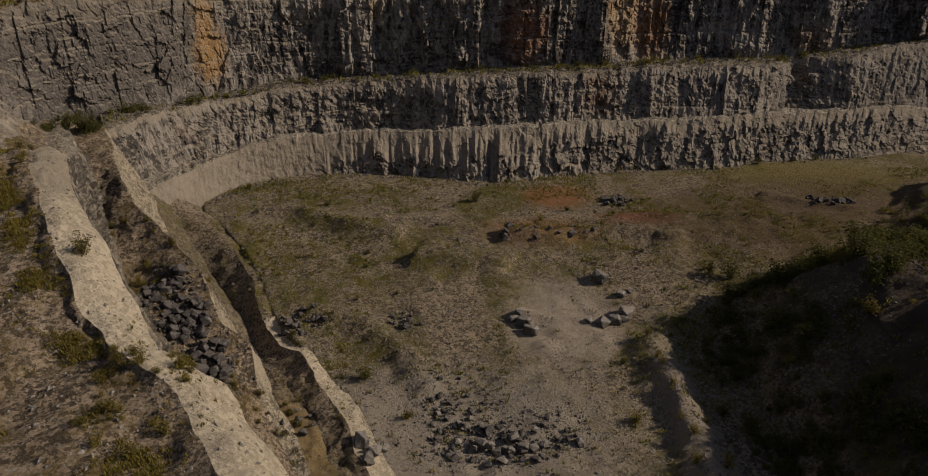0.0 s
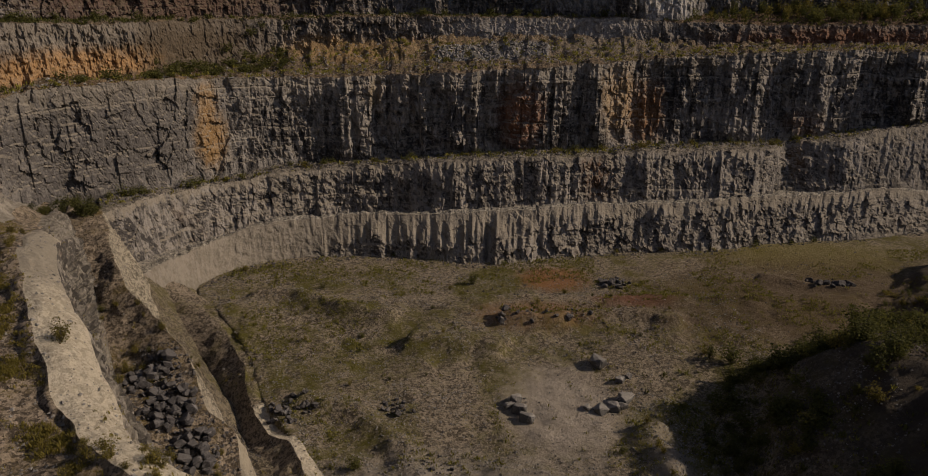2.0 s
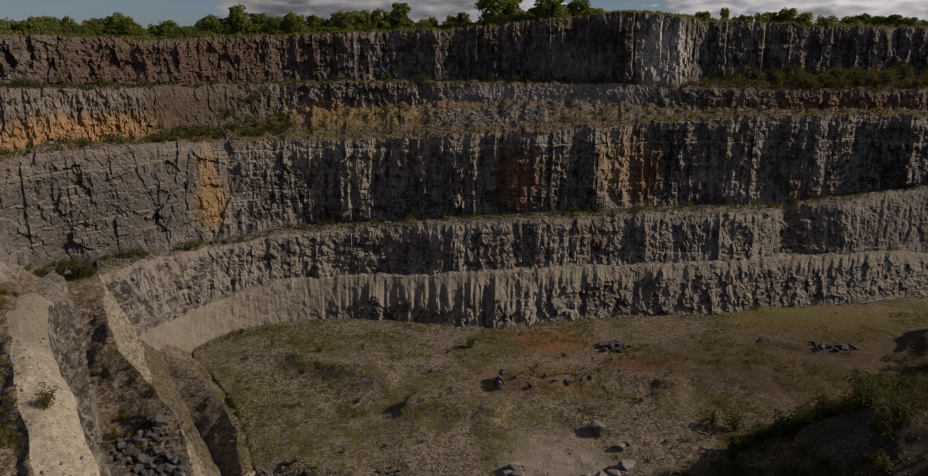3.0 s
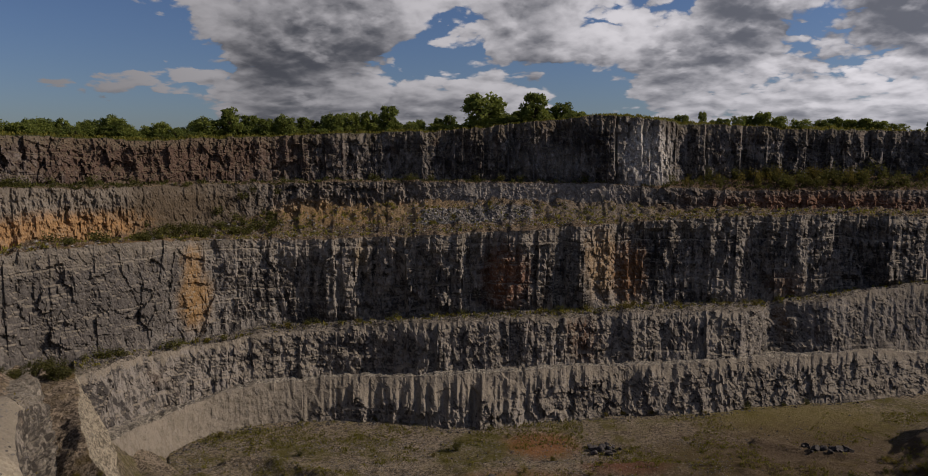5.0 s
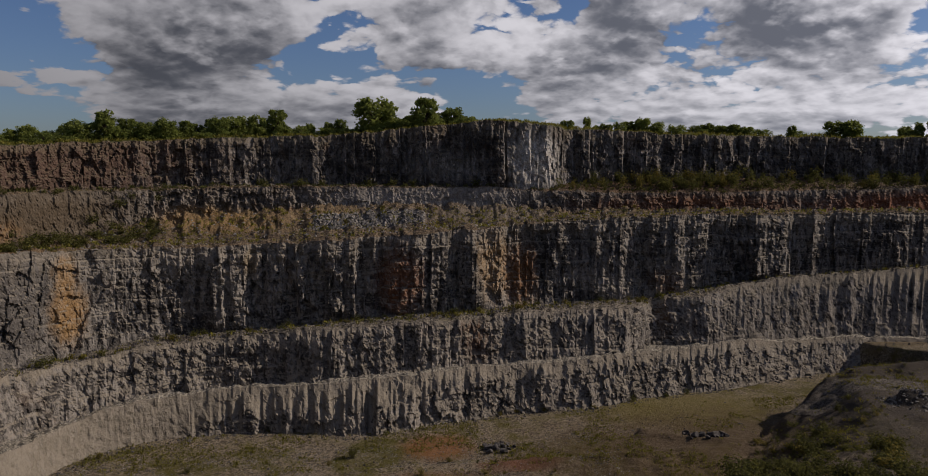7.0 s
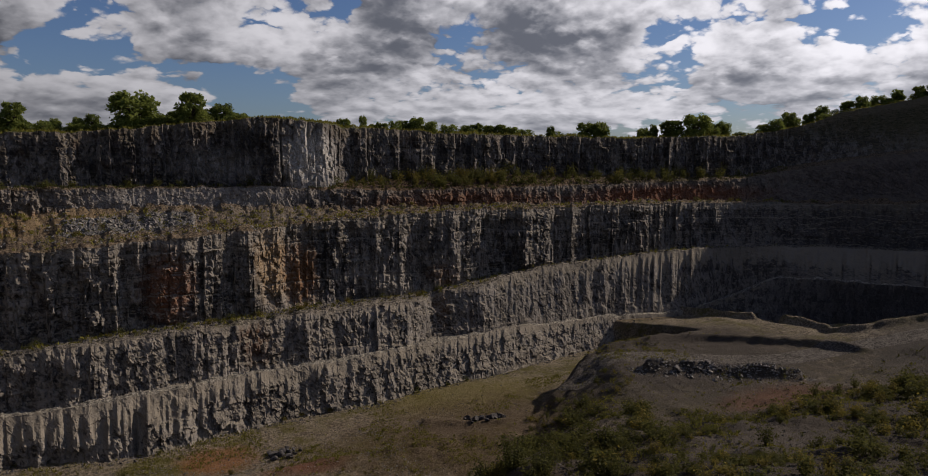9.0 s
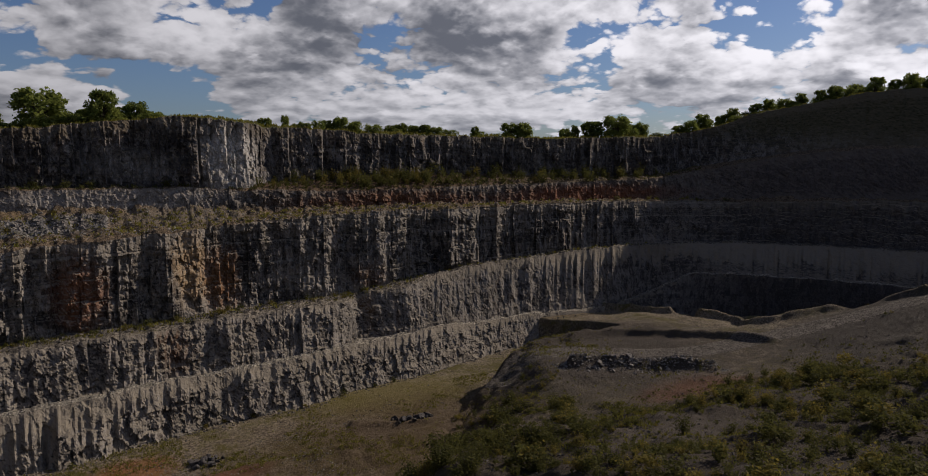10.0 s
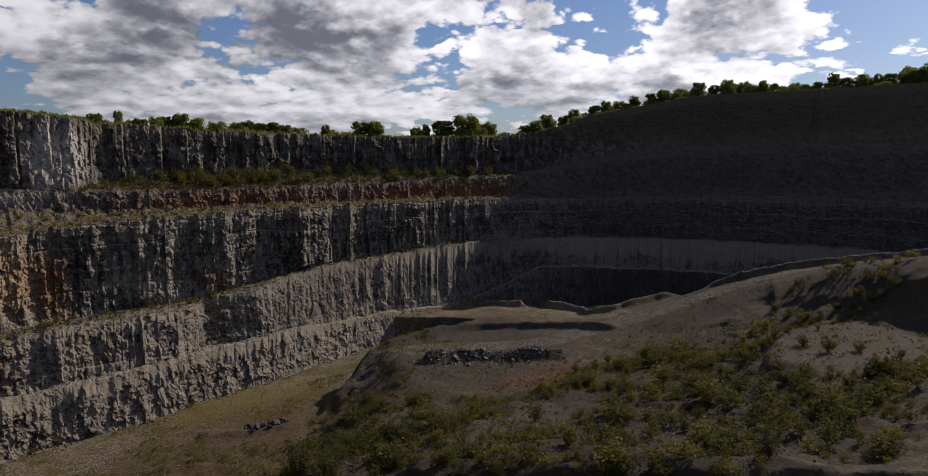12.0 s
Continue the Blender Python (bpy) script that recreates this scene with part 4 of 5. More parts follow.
def spur_band(name, one, two, rows, mat, label, seed, rough=0.3, blocky=0.0, curve=0.0, span=(0.0, 1.0), columns=480):
    """A strip of ground between two of the spur's lines."""
    run = np.concatenate([np.linspace(0, 0.62, columns - 30), np.linspace(0.622, 1, 30)])
    run = run[(run >= span[0]) & (run <= span[1])]
    lines = []
    for key in (one, two):
        p = course(SPUR[key], 1200)
        s = np.linspace(0, 1, 1200)
        lines.append(np.column_stack([np.interp(run, s, p[:, k]) for k in range(3)]))
    a, b = lines
    t = np.linspace(0, 1, rows)[:, None]
    grid = a[None] + (b - a)[None] * t[..., None]
    x, y = grid[..., 0].copy(), grid[..., 1].copy()
    z = grid[..., 2]
    # both neighbours of a line shift it alike, since the shift depends on the place alone
    z = z + 0.16 * fbm(x / 2.6, y / 2.6, 0, 4, 200) + 0.7 * fbm(x / 9, y / 9, 0, 2, 201)
    middle = 4 * t * (1 - t)
    grid[..., 0] += 0.50 * fbm(x / 7, y / 7, 0, 2, 210) + 0.10 * grain(x / 1.3, y / 1.3, 0, 211)
    grid[..., 1] += 0.50 * fbm(x / 7, y / 7, 0, 2, 212) + 0.10 * grain(x / 1.3, y / 1.3, 0, 213)
    z = z + middle * (rough * fbm(x / 2.0, y / 2.0, 0, 4, seed) + curve)
    if blocky:
        u = np.cumsum(np.concatenate([[0], np.linalg.norm(np.diff(a, axis=0), axis=1)]))[None]
        v = t * np.linalg.norm(b - a, axis=1)[None]
        push = (broken(u + 0 * v, v, seed, 2.0, 1.6) - 0.5) * blocky * middle ** 0.5
        grid[..., 0] += push * 0.75
        grid[..., 1] += push * 0.35
        z = z + push * 0.45
    grid[..., 2] = z + RIM
    ob = sheet(name, grid, mat, flip=False, smooth_shade=blocky < 0.4)
    return tagged(ob, label, "ground", kind="structure")


spur_band("terrace_road", "back", "verge", 70, road_mat, "stony terrace road with weeds on the verge", 301, 0.4, span=(0.335, 1.0))
spur_band("side_slope", "back", "verge", 70, spur_face, "broken grey rock slope beside the tall face", 301, 0.4, 0.5, span=(0.0, 0.337))
spur_band("ridge_back", "verge", "ridge", 10, road_mat, "weedy crumbled edge of the terrace", 302, 0.3)
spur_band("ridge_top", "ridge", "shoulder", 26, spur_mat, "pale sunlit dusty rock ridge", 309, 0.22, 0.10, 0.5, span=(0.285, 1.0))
spur_band("ridge_end", "ridge", "shoulder", 26, spur_face, "broken grey rock where the ridge meets the tall face", 309, 0.3, 0.7, 0.5, span=(0.0, 0.288))
spur_band("ridge_face", "shoulder", "foot", 90, spur_face, "broken grey rock slope below the terrace", 303, 0.3, 1.0, -1.6)
spur_band("lower_bench", "foot", "brow", 26, road_mat, "weedy lower bench with fallen stone", 304, 0.4)
spur_band("lower_slope", "brow", "toe", 34, brow_mat, "steep crumbling slope under the lower bench", 305, 0.2, 0.2)
spur_band("ditch", "toe", "ditch", 10, ditch_mat, "damp weedy ditch beside the bund", 306, 0.2)
spur_band("bund_side", "ditch", "bund", 20, bank_soil, "dark earth bank between the ditch and the floor", 307, 0.3)
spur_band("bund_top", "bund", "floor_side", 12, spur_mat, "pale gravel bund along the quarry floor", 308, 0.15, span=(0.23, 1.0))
spur_band("bank_top", "bund", "floor_side", 12, floor_mat, "weedy edge of the quarry floor above the ditch", 308, 0.15, span=(0.0, 0.232))


def haul_road(name, knots, width, mat, label):
    """A road laid over the ground along a line."""
    line = course(knots, 220)
    way = np.gradient(line[:, :2], axis=0)
    way /= np.linalg.norm(way, axis=1)[:, None]
    side = np.column_stack([-way[:, 1], way[:, 0]])
    t = np.linspace(-0.5, 0.5, 15)
    x = line[None, :, 0] + side[None, :, 0] * t[:, None] * width
    y = line[None, :, 1] + side[None, :, 1] * t[:, None] * width
    z = floor_height(x, y) + 0.10 - 0.35 * smooth(np.abs(t), 0.40, 0.5)[:, None]
    ruts = -0.06 * np.exp(-((np.abs(t) - 0.22) / 0.05) ** 2)[:, None]
    return tagged(sheet(name, np.dstack([x, y, z + ruts]), mat, flip=True), label, "road", kind="structure")


haul_mat = material("haul_road", ground_paint((0.075, 0.066, 0.057), (0.15, 0.132, 0.115), GREEN, 0.03))
haul_road("haul_road", [(93, 134, 0), (103, 136, 0), (116, 133, 0), (128, 126, 0), (140, 117, 0), (157, 113, 0), (176, 105, 0), (190, 96, 0), (199, 86, 0), (203, 72, 0), (197, 48, 0), (186, 24, 0)], 9.0, haul_mat, "grey-brown stony haul road winding up the ramp")

# ---- the ground's height, to stand things on ----
bpy.context.view_layer.update()
from mathutils.bvhtree import BVHTree
graph = bpy.context.evaluated_depsgraph_get()
GROUND = {ob.name: BVHTree.FromObject(ob, graph) for ob in scene.objects if ob.type == "MESH"}
SPUR_PARTS = ("terrace_road", "side_slope", "ridge_back", "ridge_top", "ridge_end", "ridge_face", "lower_bench", "lower_slope", "ditch", "bund_side", "bund_top", "bank_top")


def stand(x, y, names, top=140.0):
    """The highest ground of those names at a place in the plan, and its slope; None where there is none."""
    best = None
    for name in names:
        hit = GROUND[name].ray_cast(Vector((x, y, top)), Vector((0, 0, -1)))
        if hit[0] is not None and (best is None or hit[0].z > best[0]):
            best = (hit[0].z, hit[1].z)
    return best


LOW = ("floor", "haul_road") + SPUR_PARTS


def part(name, me, parent, label="", m=None):
    ob = new(name, me)
    ob.parent = parent
    if m is not None:
        ob.matrix_basis = m
    if label:
        tagged(ob, label)
    return ob


# ---- foliage ----


def leaf_paint(dark, light, spread):
    def paint(n, p):
        info = n.add("ShaderNodeObjectInfo").outputs["Random"]
        island = n.add("ShaderNodeNewGeometry").outputs["Random Per Island"]
        patch = n.noise(p, 0.5, 3.0, 0.6)
        mixed = n.math("ADD", n.math("MULTIPLY", island, 0.5), n.math("ADD", n.math("MULTIPLY", info, spread), n.math("MULTIPLY_ADD", patch, 0.6, -0.3)), clamp=True)
        return n.mix(mixed, dark, light), 0.88, None, 0
    return paint


leaf_tree = material("leaf_tree", leaf_paint((0.085, 0.115, 0.030), (0.30, 0.34, 0.08), 0.4), 0.5)
leaf_shrub = material("leaf_shrub", leaf_paint((0.034, 0.040, 0.014), (0.14, 0.138, 0.036), 0.6), 0.45)
leaf_gold = material("leaf_gold", leaf_paint((0.090, 0.076, 0.020), (0.26, 0.215, 0.050), 0.5), 0.45)
herb = material("herb", leaf_paint((0.12, 0.115, 0.024), (0.35, 0.32, 0.06), 0.3), 0.4)
bark = material("bark", lambda n, p: (n.mix(n.noise(p, 6, 5, 0.7, size=(1, 1, 0.2)), (0.035, 0.028, 0.02), (0.11, 0.09, 0.07)), 0.9, n.noise(p, 9, 5, 0.7, size=(1, 1, 0.2)), 0.03))


def leaves(rng, places, size, flatness=0.35):
    """Small folded leaf sprays: two triangles each, turned every way."""
    count = len(places)
    a = rng.normal(size=(count, 3))
    a /= np.linalg.norm(a, axis=1)[:, None]
    b = np.cross(a, rng.normal(size=(count, 3)))
    b /= np.linalg.norm(b, axis=1)[:, None]
    c = np.cross(a, b)
    s = size * rng.uniform(0.6, 1.35, (count, 1))
    quad = np.stack([places - a * s * 0.7, places + b * s * 0.42 + c * s * flatness * 0.3, places + a * s * 0.7, places - b * s * 0.42 + c * s * flatness * 0.3], 1)
    faces = np.arange(count * 4).reshape(count, 4)
    return quad.reshape(-1, 3), faces


def limb_mesh(name, limbs, mat, sides=6):
    """Tapered limbs: each from one point to another, with two radii."""
    verts, faces = [], []
    for p, q, r0, r1 in limbs:
        p, q = Vector(p), Vector(q)
        way = (q - p).normalized()
        side = way.orthogonal().normalized()
        up = way.cross(side)
        base = len(verts)
        for at, r in ((p, r0), (q, r1)):
            for k in range(sides):
                a = 2 * math.pi * k / sides
                verts.append(at + (side * math.cos(a) + up * math.sin(a)) * r)
        for k in range(sides):
            j = (k + 1) % sides
            faces.append((base + k, base + j, base + sides + j, base + sides + k))
    return mesh_of(name, np.array([tuple(v) for v in verts]), np.array(faces), mat)


def tree_meshes(seed, count, open_crown=0.0, slim=1.0, low=0.06, leaf=0.066):
    """A broad-leaved tree one metre tall: trunk with limbs, and a crown of leaf sprays gathered into uneven clumps."""
    rng = np.random.default_rng(seed)
    lobes = []
    limbs = [((0, 0, -0.12), (0.015, 0.01, 0.30), 0.035, 0.024)]
    for k in range(56):
        a = k * 2.4 + rng.uniform(-0.5, 0.5)
        h = low + (0.86 - low) * rng.uniform(0, 1)
        reach = slim * 0.40 * math.sqrt(max(0.12, 1 - ((h - 0.42) / 0.56) ** 2)) * rng.uniform(0.35, 1.0) ** 0.6
        at = np.array([math.cos(a) * reach, math.sin(a) * reach, h])
        lobes.append((at, rng.uniform(0.12, 0.19) * (1 - 0.35 * open_crown)))
        limbs.append(((0.015, 0.01, min(0.30, h * 0.6)), tuple(at * np.array([0.85, 0.85, 1])), 0.014, 0.004))
    places = []
    for at, r in lobes:
        n = int(count / len(lobes))
        d = rng.normal(size=(n, 3))
        d /= np.linalg.norm(d, axis=1)[:, None]
        shell = r * (rng.uniform(0.2, 1.0, (n, 1)) ** 0.45) * (1 + 0.15 * rng.normal(size=(n, 1)))
        places.append(at + d * shell * np.array([1.0, 1.0, 0.9]))
    places = np.concatenate(places)
    places = places[places[:, 2] > 0.02]
    v, f = leaves(rng, places, leaf)
    return limb_mesh("trunk", limbs, bark), mesh_of("crown", v, f, leaf_tree, False)


def make_tree(name, meshes, label, category, group, first="trunk", second="crown"):
    root = new(name)
    tagged(root, label, category, group)
    part(first, meshes[0], root)
    part(second, meshes[1], root)
    return root


def set_tree(root, x, y, z, high, wide, turn):
    """Puts a tree or shrub in its place: the parts are scaled, so that the root stays plain."""
    root.matrix_basis = pose(x, y, z, 0, 0, turn)
    for child in root.children:
        child.scale = (wide, wide, high)


def shrub_meshes(seed, count, mat, leggy=0.0, leaf=0.075):
    """A shrub one metre tall and wide: many stems from one root, leaf sprays along their upper parts."""
    rng = np.random.default_rng(seed)
    limbs, places = [], []
    for k in range(13):
        a, lean = rng.uniform(0, 2 * math.pi), rng.uniform(0.05, 0.46)
        tip = np.array([math.cos(a) * lean, math.sin(a) * lean, rng.uniform(0.55, 1.0) * (1 - 0.5 * lean)])
        limbs.append(((0, 0, -0.08), tuple(tip), 0.016, 0.004))
        n = count // 13
        t = rng.uniform(0.22 + 0.2 * leggy, 1.05, (n, 1))
        places.append(tip * t + rng.normal(size=(n, 3)) * (0.05 + 0.075 * (1 - leggy) * (0.4 + t)))
    places = np.concatenate(places)
    places[:, 2] = np.maximum(places[:, 2], 0.02)
    v, f = leaves(rng, places, leaf)
    return limb_mesh("woody_base", limbs, bark, 4), mesh_of("foliage", v, f, mat, False)


# ---- trees along the rim: degrees, metres, height, width ----
RIM_WEST = [(-29.5, 187, 2.1, 6.1), (-28.6, 194, 3.5, 5.5), (-27.5, 204, 4.3, 6.6), (-26.2, 196, 3.4, 6.3), (-24.7, 204, 5.3, 8.3), (-23.5, 197, 4.5, 6.4), (-21.4, 205, 4.1, 7.5), (-19.2, 217, 4.1, 7.0), (-17.0, 210, 7.2, 12.8), (-14.9, 219, 5.6, 8.0),
            (-13.0, 212, 5.3, 9.4), (-11.5, 219, 4.9, 8.0), (-9.7, 229, 4.7, 8.3), (-8.7, 219, 5.2, 6.2), (-6.8, 226, 6.1, 13.7), (-4.6, 218, 7.5, 7.9), (-2.5, 223, 3.0, 5.1)]
RIM_NORTH = [(-0.4, 231, 4.5, 7.1), (2.7, 222, 9.8, 13.4), (4.8, 228, 4.2, 10.1), (6.5, 219, 8.8, 9.7), (7.9, 224, 5.1, 10.9), (9.5, 232, 2.4, 7.5), (17.3, 233, 2.3, 4.1), (18.8, 243, 3.5, 2.7), (20.0, 236, 1.5, 5.7), (22.9, 247, 3.9, 13.0), (27.5, 265, 3.0, 11.8), (29.3, 259, 3.1, 11.5),
             (33.1, 265, 3.3, 3.9), (36.3, 277, 5.6, 10.8), (40.3, 297, 4.4, 7.7), (42.9, 299, 7.7, 18.0), (45.1, 311, 5.5, 10.0)]
RIM_EAST = [(48.7, 317, 4.6, 9.0), (50.0, 328, 5.9, 8.0), (51.6, 341, 5.9, 9.7), (54.0, 337, 4.7, 9.5), (55.9, 346, 5.8, 11.8), (58.1, 341, 5.4, 10.5), (59.1, 347, 3.8, 7.9), (60.4, 356, 7.7, 13.8), (62.5, 347, 6.6, 11.2), (63.7, 353, 6.0, 10.3), (65.0, 344, 5.3, 10.0),
            (65.8, 349, 3.9, 7.1), (67.4, 357, 4.5, 13.0), (68.5, 347, 3.5, 8.4), (69.8, 353, 7.2, 8.6), (71.1, 343, 4.9, 10.0), (72.2, 348, 5.0, 8.4), (73.7, 355, 7.7, 12.9), (74.8, 344, 7.7, 12.5)]
rng = np.random.default_rng(7)
tree_kinds = [tree_meshes(900 + k, 2700, open_crown=(0.0, 0.3, 0.9)[k % 3], slim=(1.0, 1.1, 0.85)[k % 3]) for k in range(6)]
for stretch, label in ((RIM_WEST, "dark green broad-leaved tree in the hedge on the rim"), (RIM_NORTH, "rounded green tree standing on the quarry rim"), (RIM_EAST, "dark tree on the crest of the hill")):
    for k, (az, far, high, wide) in enumerate(stretch):
        # a broad crown is two or three trees grown together
        count = 1 if wide < 1.5 * high else (2 if wide < 2.6 * high else 3)
        for j in range(count):
            aside = (j - (count - 1) / 2) * wide / count
            a = radians(az) + aside / far
            x, y = math.sin(a) * far, math.cos(a) * far
            z = stand(x, y, ("ground",))[0]
            ob = make_tree("tree", tree_kinds[(k * 5 + j * 2 + len(stretch)) % 6], label if high > 3.6 else "low bushy tree on the grassy rim", "tree", "trees along the rim")
            set_tree(ob, x, y, z - 0.5, (high + 1.1) * (1.0 if j == count // 2 else rng.uniform(0.72, 0.92)), wide / count * (1.05 if count == 1 else 1.35), rng.uniform(0, 360))
# the hedge between them
hedge_kind = [tree_meshes(950 + k, 800, slim=1.15, low=0.05, leaf=0.085) for k in range(3)]
for az in np.concatenate([np.arange(-36, 10.5, 0.5), np.arange(21, 34, 2.1), np.arange(40, 48, 1.6), np.arange(48, 80, 1.3)]):
    far = np.interp(az, [k[0] for k in CREST_5], [k[1] for k in CREST_5]) + rng.uniform(7, 24)
    a = radians(az + rng.uniform(-0.5, 0.5))
    x, y = math.sin(a) * far, math.cos(a) * far
    ob = make_tree("rim_bush", hedge_kind[rng.integers(3)], "low green bush in the hedge above the quarry", "bush", "bushes along the rim")
    set_tree(ob, x, y, stand(x, y, ("ground",))[0] - 0.25, rng.uniform(1.6, 3.6), rng.uniform(3.5, 7), rng.uniform(0, 360))

# ---- shrubs ----
shrub_kinds = [shrub_meshes(700 + k, 455, leaf_shrub if k < 5 else leaf_gold, leggy=(0, 0.5, 0.2, 0.8, 0.1, 0.3, 0.0, 0.6)[k], leaf=0.066) for k in range(8)]
thicket_kinds = [shrub_meshes(740 + k, 182, leaf_shrub if k < 5 else leaf_gold, leggy=(0, 0.5, 0.2, 0.8, 0.1, 0.3, 0.0, 0.6)[k], leaf=0.09) for k in range(8)]
# places in the plan: middle, half sizes, how many, heights from and to, first and last kind, ground, label
SCRUB = [
    ((92, 58), (52, 30), 46, (1.4, 3.2), (0, 8), LOW, "yellow-green shrub on the spoil hillside"),
    ((42, 72), (11, 24), 22, (1.2, 3.0), (0, 5), LOW, "dark green shrub on the shaded bank"),
    ((27.5, 70), (2.5, 18), 12, (0.7, 1.6), (5, 8), LOW, "yellow-green bush on the gravel ridge"),
    ((62, 84), (13, 11), 22, (1.6, 3.8), (0, 6), LOW, "bushy green shrub on the spoil hillside"),
    ((54, 97), (16, 9), 28, (1.8, 4.2), (0, 5), LOW, "bushy green shrub on the bank's brow"),
    ((118, 82), (24, 12), 14, (1.0, 2.4), (0, 8), LOW, "sprawling yellow-green shrub on the hillside"),
    ((152, 60), (24, 8), 12, (1.0, 2.6), (0, 8), LOW, "shrub on the gravel stand's edge"),
    ((8, 112), (42, 24), 34, (0.4, 1.2), (3, 8), LOW, "low weedy shrub on the quarry floor"),
    ((-21.5, 37.5), (3.4, 7), 26, (0.5, 1.2), (5, 8), SPUR_PARTS, "golden-green bush on the road verge"),
    ((-47, 66), (4, 8), 14, (0.4, 1.0), (5, 8), SPUR_PARTS, "weedy bush beside the terrace road"),
    ((-46, 92), (6, 12), 20, (0.6, 1.5), (4, 8), SPUR_PARTS, "green bush on the lower bench"),
    ((-42, 82), (4, 7), 14, (0.7, 1.6), (5, 8), SPUR_PARTS, "golden-green bush by the rock pile on the bench"),
    ((-24, 72), (5, 9), 20, (0.4, 1.1), (5, 8), SPUR_PARTS, "small bush by the ditch"),
    ((-69, 126), (4.5, 6), 16, (1.3, 3.0), (0, 4), SPUR_PARTS + ("bench_2",), "dark green bush in the corner of the bench"),
]
for (cx, cy), (hx, hy), count, (low, high), (k0, k1), names, label in SCRUB:
    made = 0
    while made < count:
        x, y = cx + hx * rng.uniform(-1, 1), cy + hy * rng.uniform(-1, 1)
        if names is LOW and np.hypot((x - 15) / 10, (y - 92) / 13) < 1:
            continue
        if grain(x / 8, y / 8, 0, 77) + 0.3 < rng.uniform(-0.6, 0.6):
            continue
        place = stand(x, y, names)
        if place is None:
            continue
        tall = rng.uniform(low, high)
        ob = make_tree("shrub", shrub_kinds[rng.integers(k0, k1)], label, "shrub", "shrubs in the quarry", "woody_base", "foliage")
        set_tree(ob, x, y, place[0] - 0.05, tall, tall * rng.uniform(0.95, 1.5), rng.uniform(0, 360))
        made += 1
# single ones
for x, y, tall, kind, label in ((-32, 55, 1.9, 6, "bright green bush on the pale ridge"), (-13, 80, 2.2, 2, "wide green bush on the floor"), (-7, 72, 1.5, 6, "small bright bush on grey gravel"), (21, 71, 1.9, 6, "bright green bush by the spoil bank"), (21.5, 82, 1.5, 4, "low green bush by the spoil bank"),
                                (2.5, 136, 2.6, 1, "thin upright shrub on the floor"), (-27, 134, 1.4, 2, "round bush on the floor"), (-45, 143, 1.5, 6, "green bush at the foot of the pale slope"), (56, 93, 5.2, 1, "tall willow bush above the bank"), (59, 95, 4.4, 3, "tall willow bush above the bank"),
                                (53, 95.5, 4.0, 0, "tall willow bush above the bank"), (29, 62, 1.8, 5, "bush on the gravel ridge"), (-28, 62, 1.6, 7, "bright bush on the rocky slope")):
    ob = make_tree("shrub", shrub_kinds[kind], label, "shrub", "shrubs in the quarry", "woody_base", "foliage")
    set_tree(ob, x, y, stand(x, y, LOW)[0] - 0.05, tall, tall * 1.25, rng.uniform(0, 360))


def thicket(name, places, kinds, label):
    """Shrubs past counting, joined: rows of x, y, z, height, width, kind."""
    verts, faces, base = [], [], 0
    source = {}
    for k in set(int(q[5]) for q in places):
        me = kinds[k][1]
        co = np.empty(len(me.vertices) * 3, np.float32)
        me.vertices.foreach_get("co", co)
        source[k] = co.reshape(-1, 3)
    by_mat = {}
    for x, y, z, tall, wide, k in places:
        a = rng.uniform(0, 2 * math.pi)
        v = source[int(k)] * np.array([wide, wide, tall])
        v = np.column_stack([v[:, 0] * math.cos(a) - v[:, 1] * math.sin(a) + x, v[:, 0] * math.sin(a) + v[:, 1] * math.cos(a) + y, v[:, 2] + z])
        by_mat.setdefault(int(k) >= 5, []).append(v)
    for gold, lots in by_mat.items():
        v = np.concatenate(lots)
        ob = new(name, mesh_of(name, v, np.arange(len(v)).reshape(-1, 4), leaf_gold if gold else leaf_shrub, False))
        tagged(ob, label, "scrub", kind="stuff")


bench_scrub = []


def scrub_ring(count, az0, az1, toe, inset, low, high, k0, k1, names, wide=1.2):
    """Scrub along the foot of a face."""
    for k in range(count):
        a = rng.uniform(az0, az1)
        far = np.interp(a, [q[0] for q in toe], [q[1] for q in toe]) - rng.uniform(*inset)
        x, y = math.sin(radians(a)) * far, math.cos(radians(a)) * far
        place = stand(x, y, names)
        if place is not None:
            tall = rng.uniform(low, high)
            bench_scrub.append((x, y, place[0] - 0.05, tall, tall * wide * rng.uniform(0.9, 1.3), rng.integers(k0, k1)))


scrub_ring(64, -30, 25, TOE_3, (1, 5), 0.6, 1.9, 0, 8, ("bench_2",), 1.4)
scrub_ring(6, -29, -20, TOE_3, (1.5, 5), 1.5, 2.6, 0, 3, ("bench_2",), 1.6)
scrub_ring(70, -23, -13, TOE_4, (-4, 12), 0.9, 3.0, 0, 5, ("terrace", "quarry_face_4"), 1.5)
scrub_ring(34, -33, -8, TOE_4, (0, 14), 1.0, 2.6, 0, 5, ("terrace",), 1.5)
scrub_ring(24, -8, 24, TOE_4, (0, 14), 0.7, 1.9, 2, 8, ("terrace",), 1.4)
scrub_ring(44, 16, 30, TOE_5, (0, 9), 1.8, 5.0, 3, 8, ("bench_4",), 0.7)
scrub_ring(130, 23, 47, TOE_5, (-0.5, 11), 1.8, 5.0, 0, 6, ("bench_4",), 0.9)
scrub_ring(34, -33, 12, TOE_5, (0, 5), 0.8, 2.4, 0, 5, ("bench_4",), 1.5)
scrub_ring(14, 42, 52, TOE_4, (0, 6), 0.8, 1.8, 3, 8, ("terrace",), 1.3)
